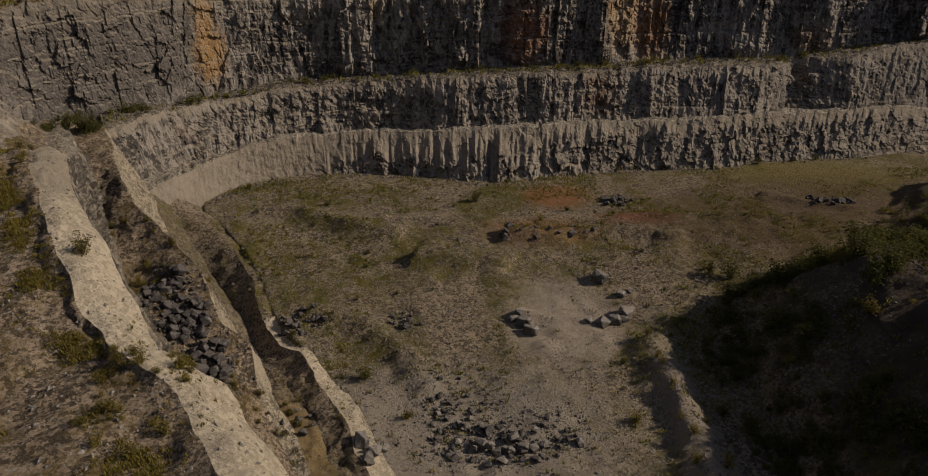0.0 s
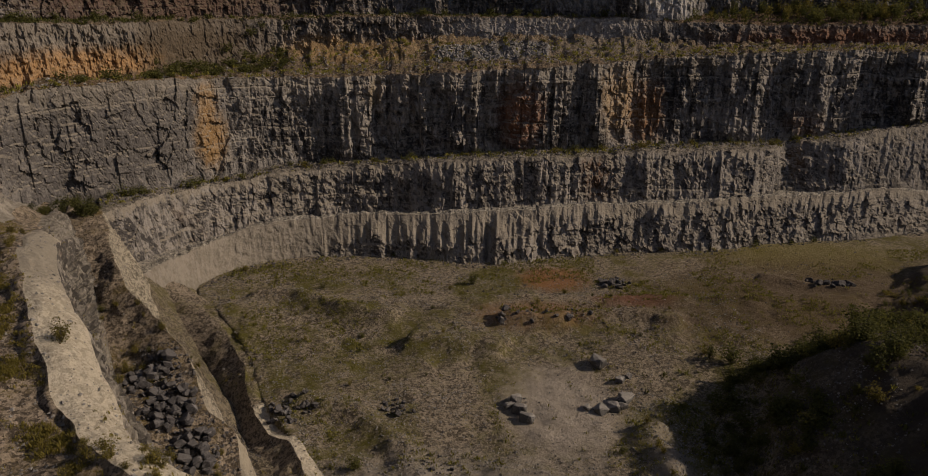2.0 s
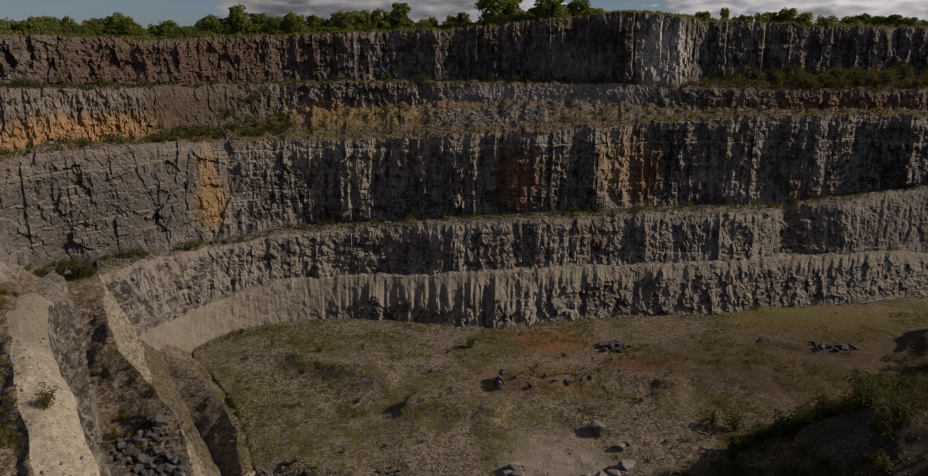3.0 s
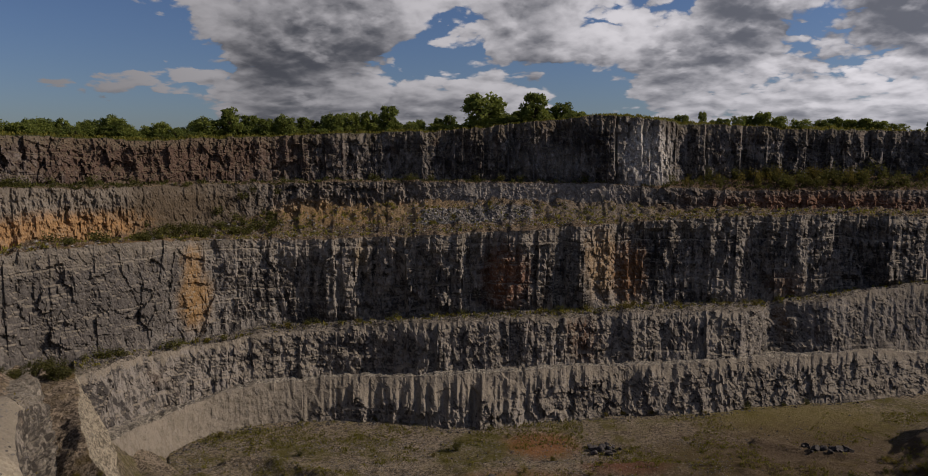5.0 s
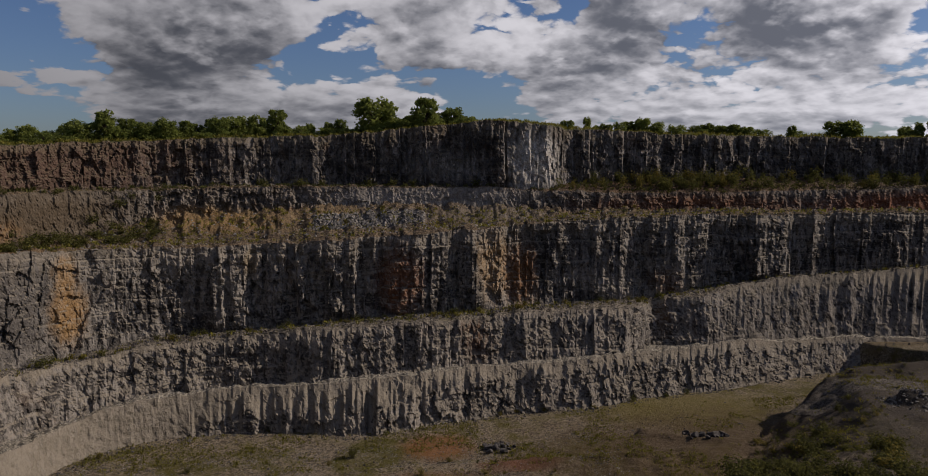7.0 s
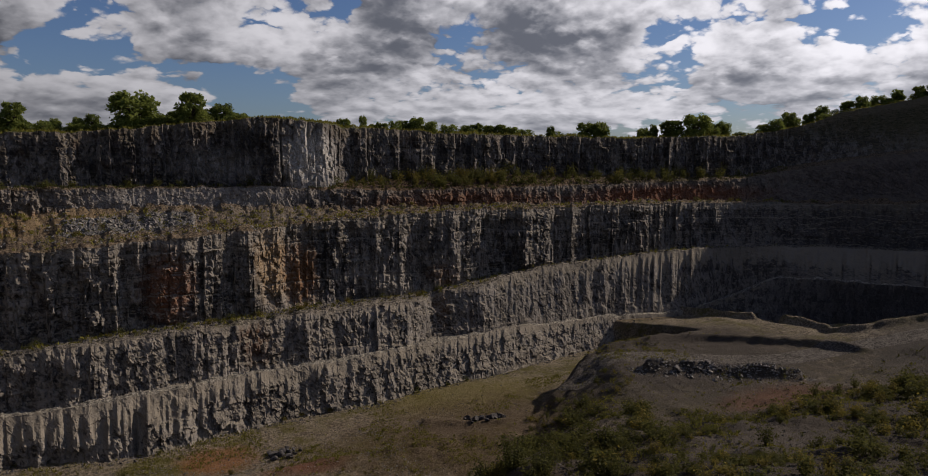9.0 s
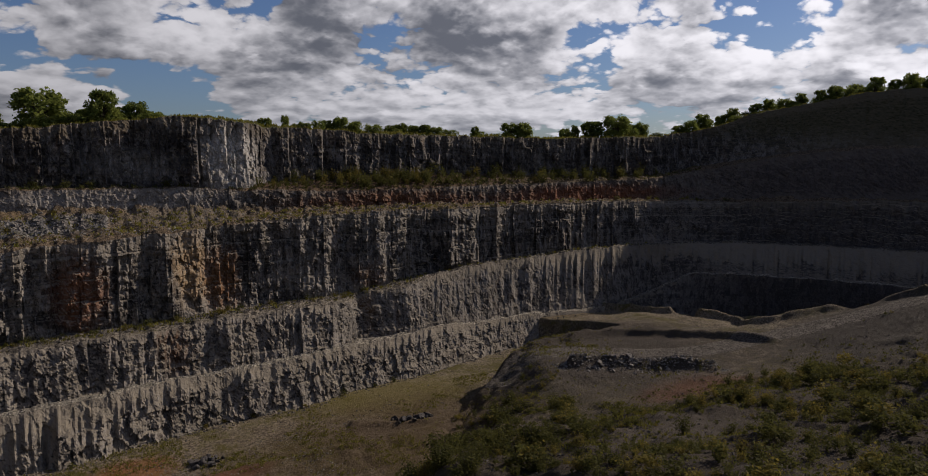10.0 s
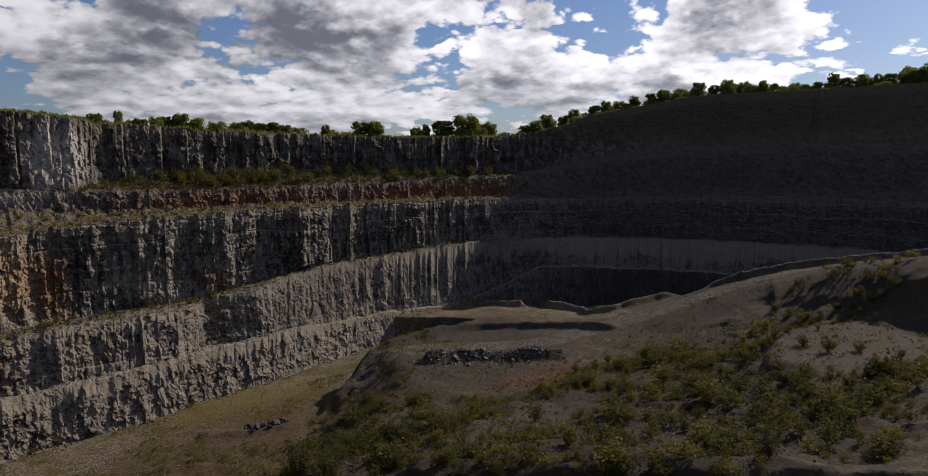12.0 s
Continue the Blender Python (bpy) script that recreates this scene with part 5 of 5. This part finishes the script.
scrub_ring(12, -10, 30, TOE_1, (0.5, 3), 0.6, 1.6, 0, 8, ("floor",), 1.3)
thicket("bench_scrub", bench_scrub, thicket_kinds, "scrub and saplings on the benches and terraces")
# the close growth on the spoil hillside, between the single shrubs
growth = []
for (cx, cy), (hx, hy), count, (low, high), (k0, k1) in (((92, 56), (58, 34), 2600, (0.8, 2.9), (0, 6)), ((42, 70), (12, 28), 1000, (0.8, 2.4), (0, 5)), ((120, 82), (26, 10), 420, (0.6, 1.9), (0, 8)), ((165, 62), (30, 13), 330, (0.8, 2.4), (0, 8)), ((56, 101), (20, 11), 330, (0.6, 2.2), (0, 5)), ((82, 74), (26, 16), 420, (0.3, 0.9), (3, 8)), ((190, 75), (12, 30), 60, (0.5, 1.2), (0, 8)), ((105, 140), (9, 5), 40, (0.4, 1.0), (0, 8)), ((72, 108), (20, 13), 520, (0.6, 2.3), (0, 6)), ((90, 124), (14, 10), 160, (0.4, 1.3), (0, 8)), ((120, 142), (28, 3), 110, (0.3, 0.9), (2, 8))):
    for k in range(count):
        x, y = cx + hx * rng.uniform(-1, 1), cy + hy * rng.uniform(-1, 1)
        if np.interp(y, [45, 62, 84, 94, 104, 117, 134, 150], [37, 33, 32, 35, 46, 63, 84, 98]) > x - 1 or np.hypot((x - 142) / 22, (y - 46) / 12) < 1 or grain(x / 7, y / 7, 0, 78) < rng.uniform(-0.75, 0.3) or grain(x / 4, y / 4, 0, 80) < rng.uniform(-1.0, -0.1) or (high > 1.5 and np.hypot((x - 84) / 13, (y - 76) / 8) < rng.uniform(0.6, 1.1)) or GROUND["haul_road"].ray_cast(Vector((x, y, 140)), Vector((0, 0, -1)))[0] is not None:
            continue
        tall = low + (high - low) * rng.uniform(0, 1) ** 1.6 * (0.55 + 0.9 * smooth(grain(x / 5, y / 5, 0, 79), -0.3, 0.5))
        growth.append((x, y, stand(x, y, LOW)[0] - 0.05, tall, tall * rng.uniform(1.0, 1.7), rng.integers(k0, k1)))
thicket("hillside_scrub", growth, thicket_kinds, "close yellow-green scrub on the spoil hillside")

# ---- boulders ----
boulder_mat = material("boulder", rock_paint((0.11, 0.105, 0.10), (0.36, 0.345, 0.325), (0.42, 0.39, 0.35), 0.5, 0.1, streak=0.4))
slate_mat = material("dark_boulder", rock_paint((0.060, 0.056, 0.057), (0.21, 0.197, 0.194), (0.27, 0.25, 0.235), 0.25, 0.12, streak=0.3))


def boulder_mesh(seed, mat, chipped=0.0):
    """A blasted block about one metre across: sharp-edged, with flat broken faces and worn arrises."""
    rng = np.random.default_rng(seed)
    bm = bmesh.new()
    for k in range(20):
        p = rng.uniform(-1, 1, 3)
        p = p / max(np.abs(p).max(), 0.72 * np.linalg.norm(p)) * rng.uniform(0.88, 1.0)
        bm.verts.new(p * np.array([0.56, 0.45, 0.40]))
    hull = bmesh.ops.convex_hull(bm, input=bm.verts)
    bmesh.ops.delete(bm, geom=list({v for v in hull["geom_interior"] + hull["geom_unused"] if isinstance(v, bmesh.types.BMVert)}), context="VERTS")
    bmesh.ops.dissolve_limit(bm, angle_limit=0.22, verts=bm.verts, edges=bm.edges)
    bmesh.ops.bevel(bm, geom=list(bm.edges), offset=0.025, segments=1, profile=0.6, affect="EDGES")
    bmesh.ops.triangulate(bm, faces=bm.faces)
    if chipped:
        bmesh.ops.subdivide_edges(bm, edges=bm.edges, cuts=1, use_grid_fill=True)
        for v in bm.verts:
            v.co += chipped * (noise.noise_vector(v.co * 3.1 + Vector((seed, 0, 0))) + 0.5 * noise.noise_vector(v.co * 9.0 + Vector((0, seed, 0))))
        bmesh.ops.triangulate(bm, faces=bm.faces)
    me = bpy.data.meshes.new("boulder")
    bm.to_mesh(me)
    bm.free()
    me.materials.append(mat)
    return me


boulder_kinds = [boulder_mesh(40 + k, boulder_mat, 0.05) for k in range(6)]
slate_kinds = [boulder_mesh(60 + k, slate_mat) for k in range(7)]


def boulder(x, y, size, kinds, names, label, group, tilt=25, lift=0.0):
    place = stand(x, y, names)
    if place is None:
        return
    me = kinds[rng.integers(len(kinds))]
    s = size * rng.uniform(0.85, 1.15, 3)
    m = pose(x, y, place[0] + 0.24 * size + lift, *rng.uniform(-tilt, tilt, 2), rng.uniform(0, 360)) @ Matrix.Diagonal((*s, 1))
    if size < 0.72:
        small_blocks.append((me, m))
        return
    ob = new("boulder", me)
    tagged(ob, label, "boulder", group)
    ob.matrix_basis = m


small_blocks = []
for x, y, size in ((21.8, 103.4, 2.5), (8.3, 93.9, 2.0), (8.8, 91.6, 2.3), (9.7, 89.6, 2.1), (7.4, 92.6, 1.4), (24.2, 94.0, 2.3), (20.3, 91.5, 1.9), (22.3, 92.2, 2.0), (23.6, 92.6, 1.5), (18.6, 92.0, 1.2), (24.6, 99.5, 1.5), (26.2, 100.5, 1.1), (-11.9, 66.6, 2.1), (-10.2, 65.2, 1.7), (-9.2, 66.4, 1.2), (-10.6, 63.6, 1.5)):
    boulder(x, y, size, boulder_kinds, LOW, "large pale grey limestone boulder on the gravel floor", "boulders on the gravel stand", 12)
# piles: middle, half sizes, count, sizes from and to, ground, label
PILES = [
    ((-39.8, 85.5), (3.4, 3.8), 95, (0.35, 1.7), SPUR_PARTS, "dark grey block in the rock pile on the bench"),
    ((-35.8, 80.5), (3.4, 3.6), 95, (0.35, 1.7), SPUR_PARTS, "dark grey block in the rock pile on the bench"),
    ((-31.4, 75), (3.0, 4.2), 75, (0.3, 1.5), SPUR_PARTS, "dark grey block in the rock pile on the bench"),
    ((5.0, 68.0), (9.0, 4.2), 150, (0.25, 1.35), LOW, "grey block in the rubble heap"),
    ((-2.5, 77), (2.2, 6.0), 40, (0.2, 0.8), LOW, "grey block in the rubble heap"),
    ((-1.0, 73), (4.0, 4.5), 34, (0.3, 0.9), LOW, "grey block in the rubble heap"),
    ((-24, 92), (3.6, 3.4), 34, (0.5, 1.3), LOW, "dark block in a small heap by the bund"),
    ((-8.5, 92), (2.6, 4.0), 16, (0.4, 1.0), LOW, "dark block in a small heap"),
    ((31, 136), (3.4, 2.6), 18, (0.7, 1.7), LOW, "grey block in the heap on the red ground"),
    ((14, 117.5), (9, 2.5), 26, (0.5, 1.4), LOW, "weathered block on the low ridge"),
    ((118, 117.5), (9, 3.5), 40, (0.5, 1.5), LOW, "dark block in the rubble bank by the haul road"),
    ((72, 135), (6, 2.5), 24, (0.6, 1.5), LOW, "dark block in the heap by the bank"),
    ((-20, 71), (2.6, 4.0), 9, (0.5, 1.5), SPUR_PARTS, "block lying in the ditch"),
    ((-48, 32), (4, 5), 8, (0.7, 1.4), SPUR_PARTS, "block beside the terrace road"),
]
for (cx, cy), (hx, hy), count, (low, high), names, label in PILES:
    for k in range(count):
        a, r = rng.uniform(0, 2 * math.pi), rng.uniform(0, 1) ** 0.6
        x, y = cx + math.cos(a) * r * hx, cy + math.sin(a) * r * hy
        size = low + (high - low) * rng.uniform(0, 1) ** 2.4
        boulder(x, y, size, boulder_kinds if "rubble" in label and k % 2 else slate_kinds, names, label, "blocks in the rock piles", 35, 0.35 * (1 - r) * rng.uniform(0, 1.2))

# the smaller blocks of the piles, past counting
verts, faces, base = [], [], 0
for me, m in small_blocks:
    co = np.empty(len(me.vertices) * 3, np.float32)
    me.vertices.foreach_get("co", co)
    tri = np.empty(len(me.polygons) * 3, np.int32)
    me.polygons.foreach_get("vertices", tri)
    turn = np.array(m)
    verts.append(co.reshape(-1, 3) @ turn[:3, :3].T + turn[:3, 3])
    faces.append(tri.reshape(-1, 3) + base)
    base += len(me.vertices)
tagged(new("small_blocks", mesh_of("small_blocks", np.concatenate(verts), np.concatenate(faces), slate_mat, False)), "small dark blocks filling the rock piles", "loose stone", kind="stuff")

# ---- loose stone and weeds: uncounted stuff ----


def stones(name, places, sizes, mat, label, seed):
    """Loose stones, eight-faced and uneven, in one mesh."""
    r = np.random.default_rng(seed)
    base = np.array([(1, 0, 0), (-1, 0, 0), (0, 1, 0), (0, -1, 0), (0, 0, 0.8), (0, 0, -0.8)], float)
    tri = np.array([(0, 2, 4), (2, 1, 4), (1, 3, 4), (3, 0, 4), (2, 0, 5), (1, 2, 5), (3, 1, 5), (0, 3, 5)])
    n = len(places)
    v = base[None] * r.uniform(0.55, 1.25, (n, 6, 1)) + r.normal(size=(n, 6, 3)) * 0.16
    a = r.uniform(0, 2 * math.pi, n)
    c, s = np.cos(a)[:, None], np.sin(a)[:, None]
    x, y = v[..., 0] * c - v[..., 1] * s, v[..., 0] * s + v[..., 1] * c
    v = np.stack([x, y, v[..., 2]], -1) * (np.asarray(sizes)[:, None, None] * 0.5) + np.asarray(places)[:, None]
    f = (tri[None] + np.arange(n)[:, None, None] * 6).reshape(-1, 3)
    return tagged(new(name, mesh_of(name, v.reshape(-1, 3), f, mat, False)), label, "loose stone", kind="stuff")


def scatter(count, middle, half, seed, mask=None):
    r = np.random.default_rng(seed)
    p = np.column_stack([middle[0] + half[0] * r.uniform(-1, 1, count), middle[1] + half[1] * r.uniform(-1, 1, count)])
    if mask is not None:
        p = p[mask(p[:, 0], p[:, 1]) > r.uniform(0, 1, count)]
    return p


def on_floor(p):
    z = floor_height(p[:, 0], p[:, 1])
    keep = z > RIM - 62
    return np.column_stack([p, z])[keep]


def heapy(x, y):
    """Where stone lies thick on the floor and the hillside."""
    m = 0.10 + 0.9 * np.exp(-((x - 3) / 14) ** 2 - ((y - 68) / 8) ** 2) + 0.5 * np.exp(-((x + 5) / 8) ** 2 - ((y - 80) / 10) ** 2)
    m = m + 0.6 * smooth(fbm(x / 9, y / 9, 0, 3, 61), 0.15, 0.7) + 0.6 * np.exp(-((x - 120) / 14) ** 2 - ((y - 115) / 7) ** 2)
    return m * (1 - 0.85 * (np.hypot((x - 15) / 9, (y - 93) / 12) < 1))


p = on_floor(scatter(26000, (40, 100), (95, 55), 1, heapy))
r = np.random.default_rng(5)
stones("rubble", p, 0.13 + 0.5 * r.uniform(0, 1, len(p)) ** 4, slate_mat, "scattered grey rubble on the quarry floor", 2)


p = on_floor(scatter(42000, (0, 106), (52, 36), 51, lambda x, y: 0.15 + 0.75 * smooth(fbm(x / 8, y / 6, 0, 3, 64), -0.1, 0.6)))
stones("floor_stone", p, 0.12 + 0.34 * np.random.default_rng(52).uniform(0, 1, len(p)) ** 3, boulder_mat, "small grey stones strewn over the quarry floor", 53)
p = on_floor(scatter(15000, (6, 76), (30, 20), 3, lambda x, y: 0.25 + 0.75 * smooth(fbm(x / 5, y / 5, 0, 3, 63), -0.1, 0.6) - 0.9 * (np.hypot((x - 15) / 9, (y - 93) / 12) < 1)))
stones("gravel", p, 0.10 + 0.34 * np.random.default_rng(6).uniform(0, 1, len(p)) ** 3, boulder_mat, "strewn pale gravel on the quarry floor", 4)


def on_names(p, names):
    out = []
    for x, y in p:
        hit = stand(x, y, names)
        if hit is not None:
            out.append((x, y, hit[0]))
    return np.array(out)


def along(count, az0, az1, line, inset, seed):
    r = np.random.default_rng(seed)
    az = r.uniform(az0, az1, count)
    far = np.interp(az, [k[0] for k in line], [k[1] for k in line]) + r.uniform(inset[0], inset[1], count)
    a = np.radians(az)
    return np.column_stack([np.sin(a) * far, np.cos(a) * far])


for k, (line, inset, names, count, mat, label, big) in enumerate((
        (TOE_3, (-6, 0.5), ("bench_2",), 5200, slate_mat, "fallen grey stone on the bench", 1.0), (TOE_2, (-3.5, 0.5), ("bench_1",), 2600, boulder_mat, "pale stones on the narrow bench", 0.7),
        (TOE_4, (-18, 0.5), ("terrace",), 5200, boulder_mat, "pale rubble on the terrace", 1.1), (TOE_1, (-4, 0.3), ("floor",), 2200, slate_mat, "scree at the foot of the lowest face", 0.9),
        (TOE_4, (-11, -3), ("terrace",), 2600, boulder_mat, "heaped pale rubble fallen on the terrace", 1.7), (TOE_5, (-6, 0.5), ("bench_4",), 1500, slate_mat, "stones on the upper bench", 0.8))):
    p = on_names(along(count, -2 if k == 4 else -31, 6.5 if k == 4 else 48, line, inset, 300 + k), names)
    r = np.random.default_rng(320 + k)
    stones("fallen_stone", p, (0.2 + 0.75 * r.uniform(0, 1, len(p)) ** 3) * big, mat, label, 340 + k)

r = np.random.default_rng(11)
a, far = r.uniform(0, 2 * math.pi, 3600), r.uniform(0, 1, 3600) ** 0.6
p = on_floor(np.column_stack([3.0 + 12.5 * far * np.cos(a), 70.5 + 7.0 * far * np.sin(a)]))
p = p[fbm(p[:, 0] / 4, p[:, 1] / 4, 0, 3, 73) > r.uniform(-0.35, 0.55, len(p))]
stones("rubble_heap", p, 0.12 + 0.5 * r.uniform(0, 1, len(p)) ** 4, slate_mat, "heap of broken grey rubble on the floor", 12)
p = on_names(scatter(15000, (-32, 50), (26, 28), 13, lambda x, y: 0.15 + 0.8 * smooth(fbm(x / 5, y / 5, 0, 3, 72), -0.2, 0.5)), ("terrace_road", "ridge_back"))
stones("road_rubble", p, 0.07 + 0.50 * np.random.default_rng(14).uniform(0, 1, len(p)) ** 5, boulder_mat, "small pale stones strewn on the terrace road", 15)
p = on_names(scatter(3500, (-35, 79), (9, 12), 16), ("lower_bench", "ridge_face", "ditch"))
stones("bench_rubble", p, 0.15 + 0.5 * np.random.default_rng(17).uniform(0, 1, len(p)) ** 3, slate_mat, "dark broken stone on the lower bench", 30)
p = on_names(scatter(9000, (-32, 66), (26, 50), 8, lambda x, y: 0.25 + 0.7 * smooth(fbm(x / 7, y / 7, 0, 3, 71), 0.0, 0.6)), SPUR_PARTS)
r = np.random.default_rng(9)
stones("road_stone", p, 0.08 + 0.38 * r.uniform(0, 1, len(p)) ** 4, boulder_mat, "loose pale stones on the terrace and its slopes", 10)
p = on_floor(scatter(5200, (120, 115), (16, 12), 31, lambda x, y: np.exp(-(to_line(x, y, [(107, 126, 0), (114, 121, 0), (121, 116, 0), (129, 110, 0), (134, 104, 0)])[0] / 3.5) ** 2)))
stones("bank_rubble", p, 0.25 + 0.9 * np.random.default_rng(32).uniform(0, 1, len(p)) ** 3, boulder_mat, "broken dark stone on the bank by the haul road", 34)
p = on_floor(scatter(3000, (28, 68), (5, 26), 35, lambda x, y: np.exp(-((x - 28) / 2.6) ** 2)))
stones("ridge_rubble", p, 0.10 + 0.42 * np.random.default_rng(36).uniform(0, 1, len(p)) ** 3, boulder_mat, "pale stones on the gravel ridge", 37)
p = on_names(scatter(5000, (-26, 56), (20, 30), 38), ("ridge_top", "bund_top", "lower_slope"))
stones("crest_stone", p, 0.06 + 0.4 * np.random.default_rng(39).uniform(0, 1, len(p)) ** 4, boulder_mat, "pale chips and stones on the rock ridge", 41)
p = on_names(scatter(9000, (118, 62), (72, 42), 18, lambda x, y: 0.3 + np.exp(-((x - 84) / 14) ** 2 - ((y - 75) / 9) ** 2)), ("floor",))
stones("spoil_stone", p, 0.15 + 0.55 * np.random.default_rng(19).uniform(0, 1, len(p)) ** 3, slate_mat, "grey spoil stones among the shrubs", 20)


def weeds(name, places, sizes, mat, label, seed, blades=7, slim=0.16):
    """Tufts of weed: a few short leafy blades each, in one mesh."""
    r = np.random.default_rng(seed)
    n = len(places)
    a = r.uniform(0, 2 * math.pi, (n, blades))
    lean = r.uniform(0.15, 0.9, (n, blades))
    tall = np.asarray(sizes)[:, None] * r.uniform(0.5, 1.1, (n, blades))
    root = np.asarray(places)[:, None] + np.stack([r.normal(size=(n, blades)), r.normal(size=(n, blades)), np.zeros((n, blades))], -1) * (np.asarray(sizes)[:, None, None] * 0.35)
    way = np.stack([np.cos(a) * lean, np.sin(a) * lean, np.ones_like(a)], -1)
    way /= np.linalg.norm(way, axis=-1)[..., None]
    side = np.stack([-np.sin(a), np.cos(a), np.zeros_like(a)], -1) * (tall * slim)[..., None]
    mid, tip = root + way * (tall * 0.55)[..., None], root + way * tall[..., None]
    v = np.stack([root, mid + side, tip, mid - side], 2).reshape(-1, 3)
    f = np.arange(len(v)).reshape(-1, 4)
    return tagged(new(name, mesh_of(name, v, f, mat, False)), label, "weeds", kind="stuff")


def weedy(x, y):
    """Where weeds grow on the floor."""
    m = smooth(fbm(x / 11, y / 11, 0, 3, 81) + 0.5 * fbm(x / 3, y / 3, 0, 2, 82), -0.05, 0.65)
    m = m * (0.35 + 0.65 * smooth(y, 70, 85))
    m = m * (1 - 0.96 * (np.hypot((x - 15) / 9, (y - 93) / 12) < 1))
    m = m * (1 - 0.9 * np.exp(-((x - 124) / 20) ** 2 - ((y - 122) / 9) ** 2)) * (1 - 0.9 * np.exp(-((x - 142) / 20) ** 2 - ((y - 46) / 11) ** 2))
    return np.clip(m + 0.03, 0, 1)


p = on_floor(scatter(90000, (42, 104), (92, 52), 21, weedy))
r = np.random.default_rng(22)
weeds("floor_weeds", p, 0.14 + 0.5 * r.uniform(0, 1, len(p)) ** 3, herb, "thin yellow-green weeds on the quarry floor", 23)
p = on_names(scatter(6500, (98, 68), (70, 34), 24, lambda x, y: np.clip(weedy(x, y) + 0.25, 0, 1)), ("floor",))
weeds("hill_weeds", p, 0.25 + 0.55 * np.random.default_rng(25).uniform(0, 1, len(p)) ** 2, leaf_shrub, "rank green weeds on the spoil hillside", 26, 8, 0.22)
p = on_names(scatter(12000, (-34, 66), (26, 40), 27, lambda x, y: smooth(fbm(x / 6, y / 6, 0, 3, 83), 0.05, 0.5) * (1 - smooth(y - 0.9 * x, 125, 145))), SPUR_PARTS)
weeds("spur_weeds", p, 0.10 + 0.32 * np.random.default_rng(28).uniform(0, 1, len(p)) ** 2, leaf_gold, "golden weeds on the terrace and its slopes", 29)
for k, (line, inset, names, count) in enumerate(((TOE_3, (-7, -0.5), ("bench_2",), 900), (TOE_4, (-18, 0), ("terrace",), 2600), (TOE_5, (-14, 0), ("bench_4",), 5200))):
    p = on_names(along(count, -33, 50, line, inset, 360 + k), names)
    weeds("bench_weeds", p, 0.3 + 0.8 * np.random.default_rng(370 + k).uniform(0, 1, len(p)) ** 2, (herb, herb, leaf_shrub)[k], "weeds and rough grass on the bench", 380 + k)
p = on_names(along(6500, -36, 78, CREST_5, (1, 26), 391), ("ground",))
weeds("rim_grass", p, 0.4 + 0.7 * np.random.default_rng(392).uniform(0, 1, len(p)) ** 2, herb, "long rough grass along the rim", 393)
# the close strip of golden growth along the road's verge
line = course(SPUR["verge"], 900)
line = line[(line[:, 1] > 24) & (line[:, 1] < 78)]
r = np.random.default_rng(401)
pick = line[r.integers(0, len(line), 6500)]
spread = np.interp(pick[:, 1], [24, 34, 48, 60, 78], [2.0, 1.8, 1.0, 0.9, 1.2])
p = on_names(np.column_stack([pick[:, 0] - 0.9 + spread * r.normal(size=len(pick)) * 0.6, pick[:, 1] + 1.2 * r.normal(size=len(pick))]), ("terrace_road", "ridge_back"))
p = p[fbm(p[:, 0] / 3, p[:, 1] / 3, 0, 2, 402) > r.uniform(-0.25, 0.55, len(p))]
weeds("verge_growth", p, 0.12 + 0.34 * np.random.default_rng(403).uniform(0, 1, len(p)) ** 2, leaf_gold, "golden-green growth along the verge of the terrace road", 404, 16, 0.10)
